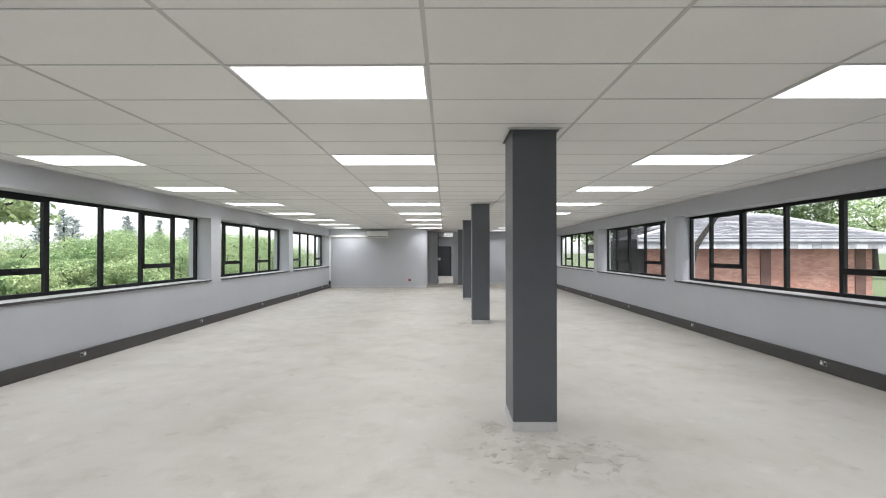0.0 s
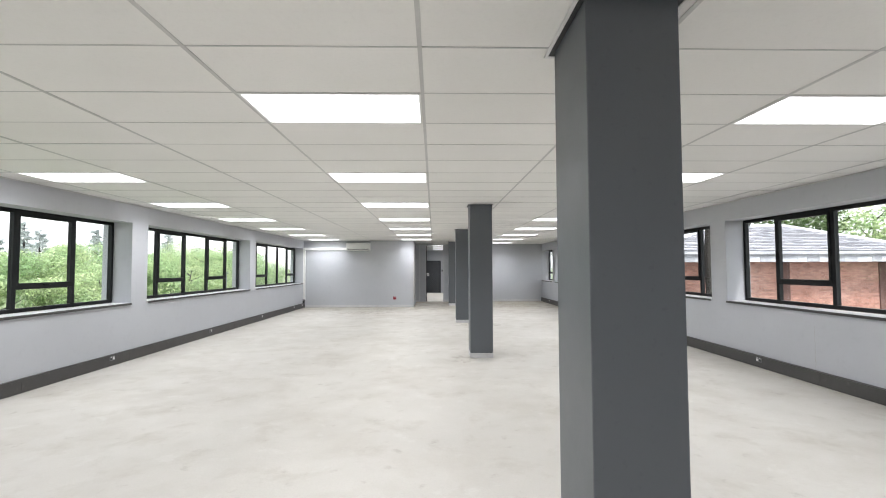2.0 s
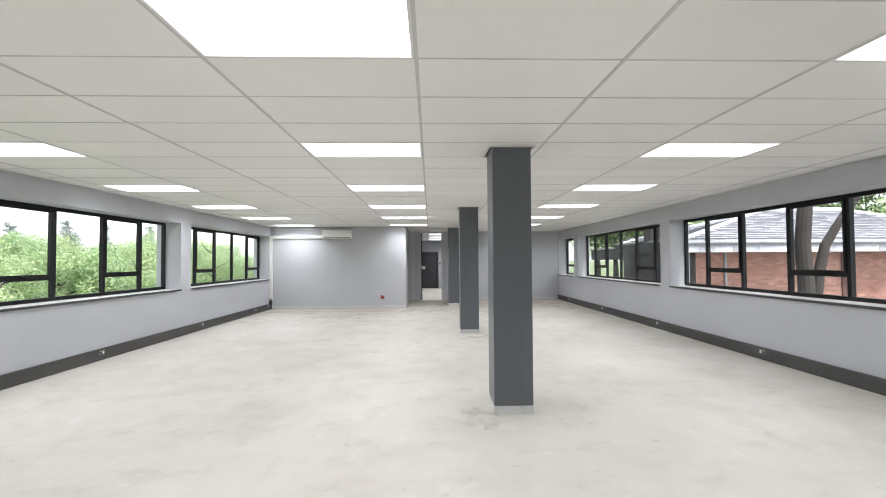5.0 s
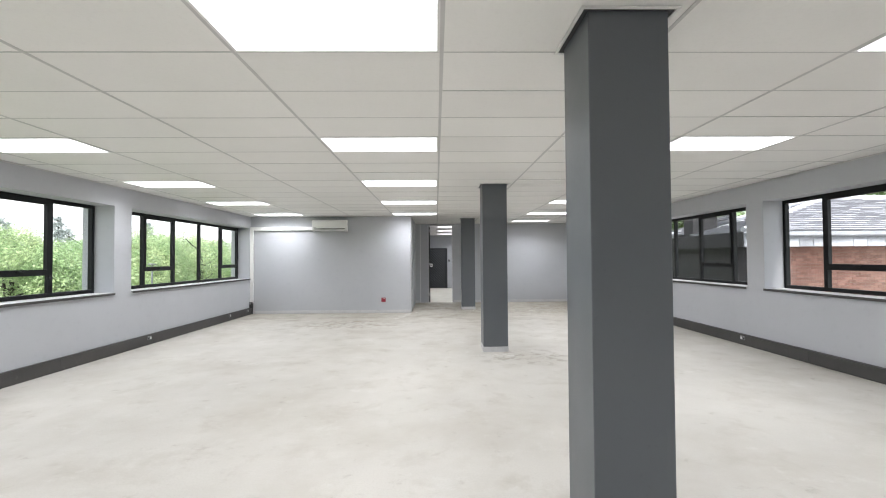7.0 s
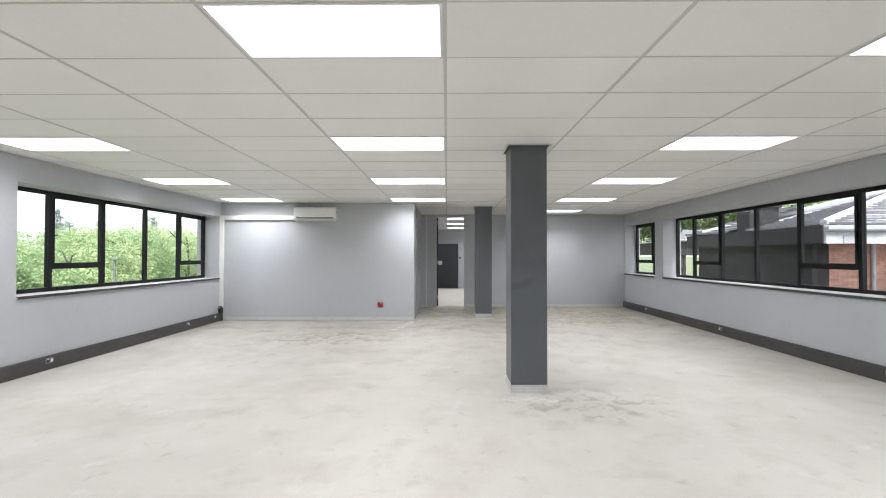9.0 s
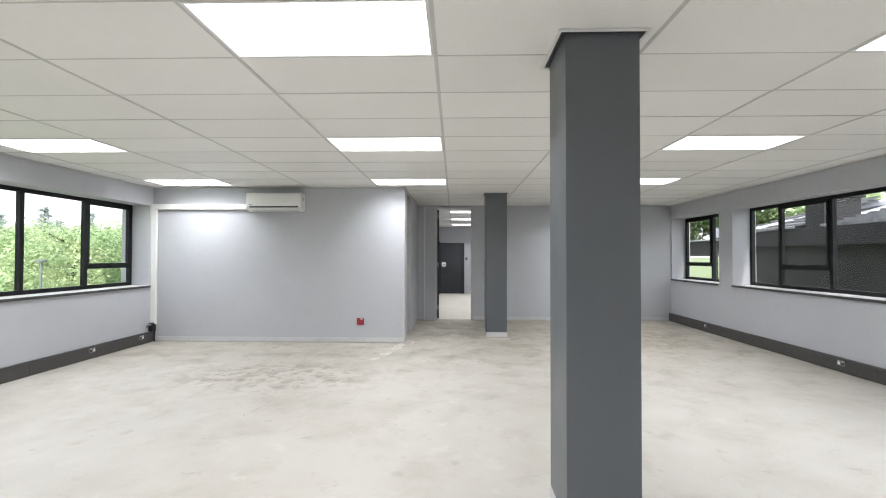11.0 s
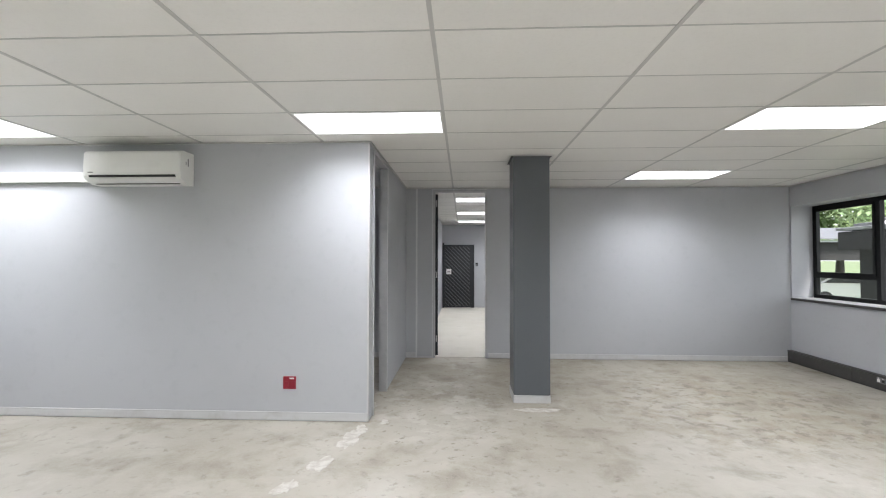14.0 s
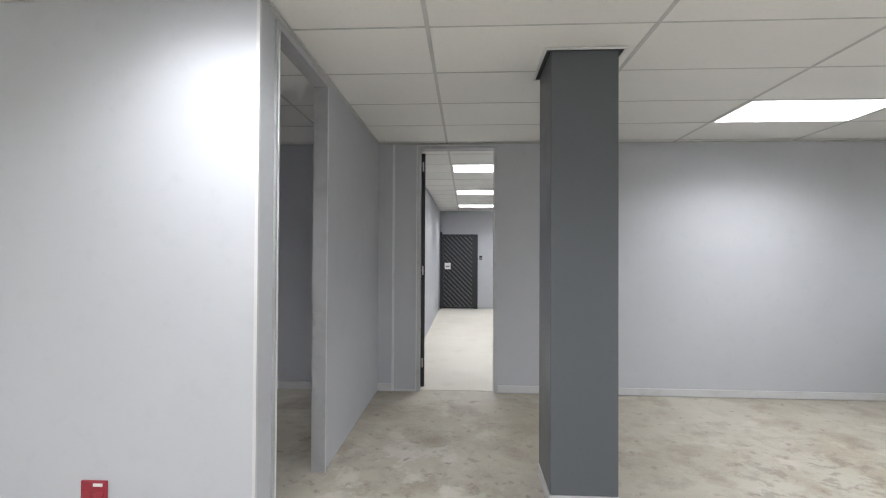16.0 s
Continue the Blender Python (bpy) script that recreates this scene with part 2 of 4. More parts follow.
FASCIA_BOARD = material("peeling_fascia_paint", (0.50, 0.51, 0.54), 0.7, spots=[(1.1, 4, 0.42, 0.6, (0.33, 0.34, 0.37), 0.9), (7, 5, 0.55, 0.75, (0.22, 0.22, 0.23), 0.6)], vary=0.3)
GRASS = material("lawn", (0.12, 0.16, 0.075), 0.95, spots=[(0.3, 5, 0.4, 0.7, (0.17, 0.20, 0.11), 0.8), (12, 6, 0.45, 0.75, (0.07, 0.10, 0.04), 0.6)], bump=0.8, bump_scale=40)
PAVE = material("asphalt_drive", (0.16, 0.155, 0.15), 0.95, spots=[(0.6, 5, 0.4, 0.7, (0.20, 0.195, 0.185), 0.7), (60, 3, 0.5, 0.75, (0.11, 0.108, 0.105), 0.5)], bump=0.5)
BARK = material("grey_bark", (0.04, 0.035, 0.031), 0.95, spots=[(9, 6, 0.45, 0.7, (0.02, 0.018, 0.016), 0.8)], bump=0.9, bump_scale=22)


def leaf_material(name, a, b):
    m = material(name, a, 0.5, spots=[(0.55, 3, 0.38, 0.62, b, 1.0), (1.9, 3, 0.5, 0.66, tuple(0.7 * c for c in a), 0.7), (6, 3, 0.5, 0.8, tuple(0.45 * c for c in a), 0.6)], vary=0.3, island=True)
    p = m.node_tree.nodes["Principled BSDF"]
    p.inputs["Specular IOR Level"].default_value = 0.25
    n, l = m.node_tree.nodes, m.node_tree.links
    thin, both = n.new("ShaderNodeBsdfTranslucent"), n.new("ShaderNodeMixShader")
    both.inputs[0].default_value = 0.4
    l.new(p.inputs["Base Color"].links[0].from_socket, thin.inputs["Color"])
    l.new(p.outputs[0], both.inputs[1])
    l.new(thin.outputs[0], both.inputs[2])
    l.new(both.outputs[0], n["Material Output"].inputs["Surface"])
    return m


LEAF = leaf_material("bright_green_leaves", (0.29, 0.43, 0.22), (0.52, 0.60, 0.34))
LEAF_DARK = leaf_material("dark_green_leaves", (0.07, 0.12, 0.04), (0.10, 0.15, 0.05))
# Needles lightened and greyed so distance haze sits in their colour.
LEAF_HAZED = leaf_material("hazed_grey_needles", (0.34, 0.39, 0.39), (0.44, 0.48, 0.48))


# ---- mesh helpers ----
def add_box(bm, x0, x1, y0, y1, z0, z1, bevel=0.0):
    vs = [bm.verts.new((x, y, z)) for z in (z0, z1) for y in (y0, y1) for x in (x0, x1)]
    fs = [bm.faces.new([vs[i] for i in q]) for q in ((0, 2, 3, 1), (4, 5, 7, 6), (0, 1, 5, 4), (2, 6, 7, 3), (0, 4, 6, 2), (1, 3, 7, 5))]
    if bevel:
        bmesh.ops.bevel(bm, geom=list({e for f in fs for e in f.edges}), offset=bevel, segments=2, affect="EDGES", profile=0.6)
    return bm


def boxes(*rows, bevel=0.0):
    bm = bmesh.new()
    for r in rows:
        add_box(bm, *r, bevel=bevel)
    return bm


def prism(profile, x0, x1):
    """A bar along x whose section is the (y, z) outline given."""
    bm = bmesh.new()
    a = [bm.verts.new((x0, y, z)) for y, z in profile]
    b = [bm.verts.new((x1, y, z)) for y, z in profile]
    k = len(profile)
    for i in range(k):
        bm.faces.new((a[i], b[i], b[(i + 1) % k], a[(i + 1) % k]))
    bm.faces.new(a[::-1])
    bm.faces.new(b)
    bmesh.ops.recalc_face_normals(bm, faces=bm.faces)
    return bm


def tube(bm, pts, radii, sides=8):
    rings = []
    for i, (p, r) in enumerate(zip(pts, radii)):
        p = Vector(p)
        d = (Vector(pts[min(i + 1, len(pts) - 1)]) - Vector(pts[max(i - 1, 0)])).normalized()
        u = d.orthogonal().normalized()
        v = d.cross(u)
        rings.append([bm.verts.new(p + r * (math.cos(a) * u + math.sin(a) * v)) for a in (2 * math.pi * k / sides for k in range(sides))])
    for a, b in zip(rings, rings[1:]):
        for k in range(sides):
            bm.faces.new((a[k], a[(k + 1) % sides], b[(k + 1) % sides], b[k]))
    bm.faces.new(rings[0][::-1])
    bm.faces.new(rings[-1])
    return bm


def finish(name, bm, mat):
    me = bpy.data.meshes.new(name)
    bmesh.ops.recalc_face_normals(bm, faces=bm.faces)
    bm.to_mesh(me)
    bm.free()
    me.materials.append(mat)
    return me


def thing(name, label, category, bm=None, mat=None, at=(0, 0, 0), group="", kind=""):
    ob = new(name, finish(name, bm, mat) if bm else None)
    ob.location = at
    return tagged(ob, label, category, group, kind)


def part(name, bm, mat, parent, label=""):
    ob = new(name, finish(name, bm, mat))
    ob.parent = parent
    return tagged(ob, label)


def structure(name, bm, mat, label, category):
    return tagged(new(name, finish(name, bm, mat)), label, category, kind="structure")


# ---- the shell of the hall ----
XL, XR, YS, YP, YB, YE = -5.37, 4.95, -4.0, 20.30, 23.12, 30.6
ZC, ZW, SILL_Z, HEAD_Z = 2.68, 2.95, 0.955, 2.365
XP = -0.955
LEFT_WINDOWS = [(4.45, 10.06, (5.28, 6.28, 7.28, 8.24, 9.21), (1, 4)), (10.49, 15.06, (11.30, 12.29, 13.29, 14.26), (1, 3)), (15.46, 20.22, (16.27, 17.23, 18.24, 19.25), (1, 4))]
RIGHT_WINDOWS = [(4.32, 9.88, (5.13, 6.13, 7.13, 8.14, 9.13), (1, 4)), (10.31, 14.88, (11.15, 12.12, 13.13, 14.12), (1, 3)), (15.27, 20.83, (16.09, 17.12, 18.10, 19.09, 20.09), (1, 4)), (21.24, 23.09, (22.02,), (1,))]
structure("floor_corridor", boxes((-0.84, 3.5, YB + 0.05, YE + 0.2, -0.2, 0.004)), SCREED, "clean pale screed floor of the corridor", "floor")
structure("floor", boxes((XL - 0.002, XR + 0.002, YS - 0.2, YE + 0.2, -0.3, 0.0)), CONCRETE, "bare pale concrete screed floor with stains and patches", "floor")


def window_wall(name, windows, face, out, y0, y1, label):
    """A wall along y; face: its room side, out: its outer side."""
    a, b = min(face, out), max(face, out)
    rows = [(a, b, y0, y1, -0.3, SILL_Z), (a, b, y0, y1, HEAD_Z, ZW)]
    edge = y0
    for w in windows:
        rows.append((a, b, edge, w[0], SILL_Z, HEAD_Z))
        edge = w[1]
    if y1 - edge > 0.01:
        rows.append((a, b, edge, y1, SILL_Z, HEAD_Z))
    return structure(name, boxes(*rows), WALL, label, "wall")


window_wall("wall_left", LEFT_WINDOWS, XL, XL - 0.50, YS, YE, "light grey painted wall with deep window openings")
window_wall("wall_right", RIGHT_WINDOWS, XR, XR + 0.42, YS, YE, "light grey painted wall with deep window openings")
structure("wall_rear", boxes((XL, XR, YS - 0.2, YS, 0, ZW)), WALL, "light grey painted rear wall", "wall")
structure("wall_partition_front", boxes((XL, XP, YP, YP + 0.1, 0, ZC)), WALL, "light grey painted drywall partition", "wall")
structure("wall_partition_side", boxes((XP - 0.075, XP, YP + 0.1, 20.49, 0, ZC), (XP - 0.075, XP, 20.49, 21.29, 2.62, ZC), (XP - 0.075, XP, 21.29, YB, 0, ZC)), WALL, "grey partition wall with an open doorway", "wall")
structure("wall_far", boxes((XL, -0.505, YB, YB + 0.1, 0, ZC), (-0.505, 0.305, YB, YB + 0.1, 2.63, ZC), (0.305, XR, YB, YB + 0.1, 0, ZC)), WALL, "light grey drywall partition with a tall doorway", "wall")
structure("wall_corridor_left", boxes((-0.84, -0.72, YB + 0.1, YE, 0, ZC)), WALL, "light grey corridor wall", "wall")
structure("wall_corridor_right", boxes((3.4, 3.5, YB + 0.1, YE, 0, ZC)), WALL, "light grey corridor wall", "wall")
structure("wall_end", boxes((XL, XR, YE, YE + 0.2, 0, ZW)), WALL, "light grey end wall behind the security gate", "wall")
# Unseen cover added over the ceiling to stop light leaking in.
structure("light_block_slab", boxes((XL - 0.50, XR + 0.50, YS - 0.2, YE + 0.2, ZW, ZW + 0.25)), WALL, "unseen slab above the ceiling that blocks sky light", "roof")

# ---- ceiling: 1.2 x 0.6 m tiles on a tee grid, with panels left out for the lights ----
GX, GY = -1.41, 2.645
# (-3, 32) is an unseen panel, added to brighten the room behind the partition.
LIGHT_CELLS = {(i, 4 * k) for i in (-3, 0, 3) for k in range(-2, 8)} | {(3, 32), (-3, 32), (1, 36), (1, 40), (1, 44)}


def build_ceiling():
    verts, faces, mats = [], [], []

    def slab(x0, x1, y0, y1, z0, z1, m):
        x0, x1 = max(x0, XL), min(x1, XR)
        y0, y1 = max(y0, YS), min(y1, YE)
        if x1 - x0 < 0.004 or y1 - y0 < 0.004:
            return
        k = len(verts)
        verts.extend((x, y, z) for z in (z0, z1) for y in (y0, y1) for x in (x0, x1))
        faces.extend(tuple(k + i for i in q) for q in ((0, 2, 3, 1), (4, 5, 7, 6), (0, 1, 5, 4), (2, 6, 7, 3), (0, 4, 6, 2), (1, 3, 7, 5)))
        mats.extend([m] * 6)

    for i in range(-4, 6):
        for j in range(-12, 48):
            if (i, j) not in LIGHT_CELLS:
                x, y = GX + 1.2 * i, GY + 0.6 * j
                sag = random.uniform(0.001, 0.004)
                slab(x + 0.011, x + 1.189, y + 0.004, y + 0.596, ZC + sag, ZC + 0.014 + sag, 0)
    for i in range(-4, 7):
        x = GX + 1.2 * i
        slab(x - 0.0115, x + 0.0115, YS, YE, ZC - 0.001, ZC + 0.03, 1)
    for j in range(-12, 49):
        y = GY + 0.6 * j
        for i in range(-4, 6):
            slab(GX + 1.2 * i + 0.012, GX + 1.2 * i + 1.188, y - 0.0055, y + 0.0055, ZC, ZC + 0.025, 1)
    me = bpy.data.meshes.new("ceiling")
    me.from_pydata(verts, [], faces)
    me.materials.append(TILE)
    me.materials.append(TEE)
    me.polygons.foreach_set("material_index", mats)
    return tagged(new("ceiling", me), "off-white suspended tile ceiling on a grey tee grid", "ceiling", kind="structure")


build_ceiling()
structure("ceiling_trim", boxes(
    (XL, XL + 0.02, YS, YP, ZC - 0.012, ZC - 0.004), (XR - 0.02, XR, YS, YB, ZC - 0.012, ZC - 0.004),
    (XL + 0.02, XP, YP - 0.02, YP, ZC - 0.012, ZC - 0.004), (XP, XR - 0.02, YB - 0.02, YB, ZC - 0.012, ZC - 0.004),
    (XP, XP + 0.02, YP - 0.02, YB - 0.02, ZC - 0.012, ZC - 0.004)), TEE, "thin wall angle round the ceiling edge", "trim")


# ---- lights ----
def panel_light():
    ob = thing("ceiling_light", "lit white flat panel light set in the ceiling grid", "ceiling light", group="ceiling lights")
    w, d, r = 1.177, 0.588, 0.016
    part("rim", boxes((0, w, 0, r, -0.003, 0.02), (0, w, d - r, d, -0.003, 0.02), (0, r, r, d - r, -0.003, 0.02), (w - r, w, r, d - r, -0.003, 0.02)), RIM, ob, "white metal rim")
    part("diffuser", boxes((r, w - r, r, d - r, 0.0, 0.012)), GLOW, ob, "glowing white diffuser")
    led = bpy.data.lights.new("led_array", "AREA")
    led.shape, led.size, led.size_y = "RECTANGLE", w - 2 * r, d - 2 * r
    led.energy, led.spread, led.color = PANEL_WATTS, radians(PANEL_SPREAD), (0.965, 0.985, 1.0)
    lamp_part = new("led_array", led)
    lamp_part.parent, lamp_part.location = ob, (w / 2, d / 2, -0.004)
    return ob


first_light = None
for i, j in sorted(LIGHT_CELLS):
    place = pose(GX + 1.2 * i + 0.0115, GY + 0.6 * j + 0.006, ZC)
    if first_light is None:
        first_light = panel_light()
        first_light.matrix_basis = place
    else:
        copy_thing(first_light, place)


# ---- windows ----
def window(name, y0, y1, mullions, openers, side, face, label):
    """A row of panes along y at the outer end of the reveal. openers: the panes that have a transom."""
    g = face + side * 0.345
    ob = tagged(new(name), label, "window", kind="structure")
    fd, ft = 0.03, 0.055
    z0, z1 = SILL_Z + 0.025, HEAD_Z
    part("window_frame", boxes((g - fd, g + fd, y0, y1, z0, z0 + ft), (g - fd, g + fd, y0, y1, z1 - ft, z1),
                               (g - fd, g + fd, y0, y0 + ft, z0 + ft, z1 - ft), (g - fd, g + fd, y1 - ft, y1, z0 + ft, z1 - ft)), FRAME, ob, "black aluminium outer frame")
    edges = [y0 + ft, *mullions, y1 - ft]
    for m in mullions:
        part("mullion", boxes((g - fd, g + fd, m - 0.03, m + 0.03, z0 + ft, z1 - ft)), FRAME, ob)
    for k, (a, b) in enumerate(zip(edges, edges[1:])):
        a += 0.03 if k else 0.0
        b -= 0.03 if k < len(mullions) else 0.0
        if k in openers:
            t = 1.31
            part("transom", boxes((g - fd, g + fd, a, b, t - 0.024, t + 0.024)), FRAME, ob)
            lo, hi = t + 0.024, z1 - ft
            q, e = 0.036, side * -0.012
            part("sash", boxes((g - fd + e, g + 0.02 + e, a, b, lo, lo + q), (g - fd + e, g + 0.02 + e, a, b, hi - q, hi),
                               (g - fd + e, g + 0.02 + e, a, a + q, lo + q, hi - q), (g - fd + e, g + 0.02 + e, b - q, b, lo + q, hi - q)), FRAME, ob, "black opening sash")
            hx = g - side * 0.05
            part("window_handle", boxes((hx - 0.012, hx + 0.012, (a + b) / 2 - 0.055, (a + b) / 2 + 0.055, lo + 0.004, lo + 0.022), bevel=0.004), FRAME, ob)
            spans = [(a + q, b - q, lo + q, hi - q), (a, b, z0 + ft, t - 0.024)]
        else:
            spans = [(a, b, z0 + ft, z1 - ft)]
        for p, r, u, v in spans:
            pane = part("pane", boxes((g - 0.003, g + 0.003, p, r, u, v)), GLASS, ob, "clear glass")
            pane.visible_shadow = False
    lip = face - side * 0.022
    s = sorted((lip, g - side * fd))
    part("window_sill", boxes((s[0], s[1], y0 + 0.002, y1 - 0.002, SILL_Z + 0.001, SILL_Z + 0.024), bevel=0.003), SILL, ob, "pale painted sill board")
    q = sorted((lip - side * 0.004, lip))
    part("sill_edge", boxes((q[0], q[1], y0 + 0.002, y1 - 0.002, SILL_Z - 0.014, SILL_Z + 0.021)), TRUNK, ob, "charcoal sill edge strip")
    return ob


for k, (y0, y1, mull, op) in enumerate(LEFT_WINDOWS):
    window("window_%d" % (k + 1), y0, y1, mull, op, -1, XL, "black aluminium window row in a deep grey reveal, facing trees")
for k, (y0, y1, mull, op) in enumerate(RIGHT_WINDOWS):
    window("window_%d" % (k + 4), y0, y1, mull, op, 1, XR, "black aluminium window row in a deep grey reveal, facing a brick house")

# ---- skirting trunking with sockets ----
def trunking(name, x0, x1, y0, y1, side):
    ob = thing(name, "charcoal skirting trunking along the foot of the wall", "trunking", kind="structure")
    a, b = sorted((x0, x1))
    part("trunk_base", boxes((a, b, y0, y1, 0.002, 0.168)), TRUNK, ob)
    c, d = sorted((x1, x1 + side * 0.006))
    y = y0
    while y < y1 - 0.05:
        e = min(y + 2.0, y1)
        part("trunk_cover", boxes((c, d, y + 0.0012, e - 0.0012, 0.014, 0.16), bevel=0.002), TRUNK, ob)
        y = e
    u, v = sorted((x0, x1 + side * 0.008))
    part("trunk_lip", boxes((u, v, y0, y1, 0.168, 0.178)), TRUNK, ob)
    return ob


trunking("trunking_left", XL, XL + 0.042, YS, YP, 1)
trunking("trunking_right", XR, XR - 0.058, YS, YB, -1)


def wall_socket(x, y, side):
    ob = thing("power_socket", "small white double socket set in charcoal trunking", "socket", at=(x, y, 0.122), group="trunking sockets")
    part("plate", boxes((-0.004, 0.004, -0.055, 0.055, -0.033, 0.033), bevel=0.003), GREYPL, ob, "grey cover plate")
    for dy in (-0.028, 0.028):
        part("socket_outlet", boxes((side * 0.004 - 0.003, side * 0.004 + 0.003, dy - 0.018, dy + 0.018, -0.022, 0.012), bevel=0.002), PLASTIC if dy > 0 else DARKPL, ob, "white outlet" if dy > 0 else "dark outlet")
        part("switch", boxes((side * 0.004 - 0.004, side * 0.004 + 0.004, dy - 0.006, dy + 0.006, 0.015, 0.028)), PLASTIC, ob)
    return ob


for y in (3.35, 6.46, 9.58, 12.76, 15.87, 18.95, 19.97):
    wall_socket(XL + 0.052, y, 1)
for y in (2.85, 5.97, 9.08, 12.2, 15.32, 18.5, 21.59):
    wall_socket(XR - 0.068, y, -1)


# ---- pillars ----
def pillar(y, d):
    x0, x1 = 0.494, 0.886
    ob = thing("pillar", "square charcoal painted pillar with a pale skirting foot", "pillar", at=(0, y, 0), group="pillars")
    part("shaft", boxes((x0, x1, 0, d, 0.082, ZC - 0.001), bevel=0.006), PILLAR, ob)
    part("foot", boxes((x0 - 0.004, x1 + 0.004, -0.004, d + 0.004, 0, 0.08), bevel=0.002), SKIRT, ob, "pale grey skirting band")
    g = 0.028
    a, b = x0 - g, x1 + g
    part("ceiling_collar", boxes((a - 0.016, b + 0.016, -g - 0.016, -g, ZC - 0.012, ZC - 0.003), (a - 0.016, b + 0.016, d + g, d + g + 0.016, ZC - 0.012, ZC - 0.003),
                                 (a - 0.016, a, -g, d + g, ZC - 0.012, ZC - 0.003), (b, b + 0.016, -g, d + g, ZC - 0.012, ZC - 0.003)), RIM, ob, "white trim angle at the ceiling")
    part("shadow_gap", boxes((a, b, -g, 0, ZC - 0.006, ZC - 0.002), (a, b, d, d + g, ZC - 0.006, ZC - 0.002), (a, x0, 0, d, ZC - 0.006, ZC - 0.002), (x1, b, 0, d, ZC - 0.006, ZC - 0.002)), DARKPL, ob, "dark gap round the top")
    return ob


for y, d in ((4.01, 0.48), (10.0, 0.41), (14.98, 0.40), (20.94, 0.40)):
    pillar(y, d)

# ---- partition fittings ----
structure("skirting_front", boxes((XL + 0.05, XP, YP - 0.012, YP, 0.009, 0.084)), SKIRT, "pale grey skirting strip", "baseboard")
structure("skirting_far", boxes((XP, -0.80, YB - 0.012, YB, 0, 0.08), (-0.775, -0.545, YB - 0.012, YB, 0, 0.02), (0.345, XR - 0.07, YB - 0.012, YB, 0.009, 0.08)), SKIRT, "pale grey skirting strip", "baseboard")
structure("skirting_store", boxes((XL, XP - 0.1, YB - 0.012, YB, 0, 0.08)), SKIRT, "pale grey skirting strip", "baseboard")
structure("corner_trim", boxes((XP - 0.012, XP + 0.004, YP - 0.004, YP + 0.012, 0, ZC - 0.013)), SKIRT, "pale corner bead of the partition", "trim")
structure("panel_joint_trim", boxes((-0.80, -0.775, YB - 0.008, YB + 0.001, 0, ZC - 0.013)), ALU, "aluminium panel joint strip", "trim")
GREYALU = material("grey_aluminium_frame", (0.47, 0.475, 0.49), 0.42, 0.3, spots=[(7, 4, 0.5, 0.75, (0.31, 0.315, 0.33), 0.5)])
far_frame = structure("door_frame_1", boxes((-0.53, -0.497, YB - 0.012, YB + 0.112, 0, 2.65), (0.297, 0.33, YB - 0.012, YB + 0.112, 0, 2.65), (-0.497, 0.297, YB - 0.012, YB + 0.112, 2.62, 2.65)), GREYALU, "grey aluminium door frame reaching the ceiling", "door frame")
part("edge_bead", boxes((-0.538, -0.530, YB - 0.016, YB, 0, 2.658), (0.297, 0.303, YB - 0.016, YB - 0.012, 0, 2.62), (-0.530, 0.33, YB - 0.016, YB - 0.001, 2.651, 2.658)), ALU, far_frame, "bright aluminium edge bead")
side_frame = structure("door_frame_2", boxes((XP - 0.085, XP + 0.010, 20.465, 20.495, 0, 2.645), (XP - 0.085, XP + 0.010, 21.285, 21.325, 0, 2.645), (XP - 0.085, XP + 0.010, 20.495, 21.285, 2.615, 2.645)), GREYALU, "grey aluminium door frame", "door frame")
part("edge_bead", boxes((XP + 0.010, XP + 0.016, 20.489, 20.495, 0, 2.615), (XP + 0.010, XP + 0.016, 21.285, 21.293, 0, 2.615)), ALU, side_frame, "bright aluminium edge bead")
part("strike_plate", boxes((XP - 0.082, XP - 0.062, 21.280, 21.286, 0.99, 1.08), bevel=0.002), STEEL, side_frame, "steel strike plate")


def open_door():
    ob = tagged(new("door_1"), "dark door standing open against the corridor wall", "door", kind="structure")
    leaf = part("door_leaf", boxes((0.0, 0.04, 0.0, 0.79, 0.012, 2.60), bevel=0.003), DOORW, ob)
    leaf.matrix_basis = pose(-0.495, YB + 0.125, 0, 0, 0, 13)
    for z in (0.28, 1.3, 2.45):
        bm = tube(bmesh.new(), [(-0.478, YB + 0.112, z - 0.05), (-0.478, YB + 0.112, z + 0.05)], [0.009, 0.009])
        part("hinge", bm, STEEL, ob, "steel hinge")
    part("door_handle", boxes((0.04, 0.09, 0.70, 0.72, 1.03, 1.05), (0.08, 0.095, 0.59, 0.72, 1.03, 1.05), bevel=0.003), STEEL, leaf, "steel lever handle")
    return ob


open_door()


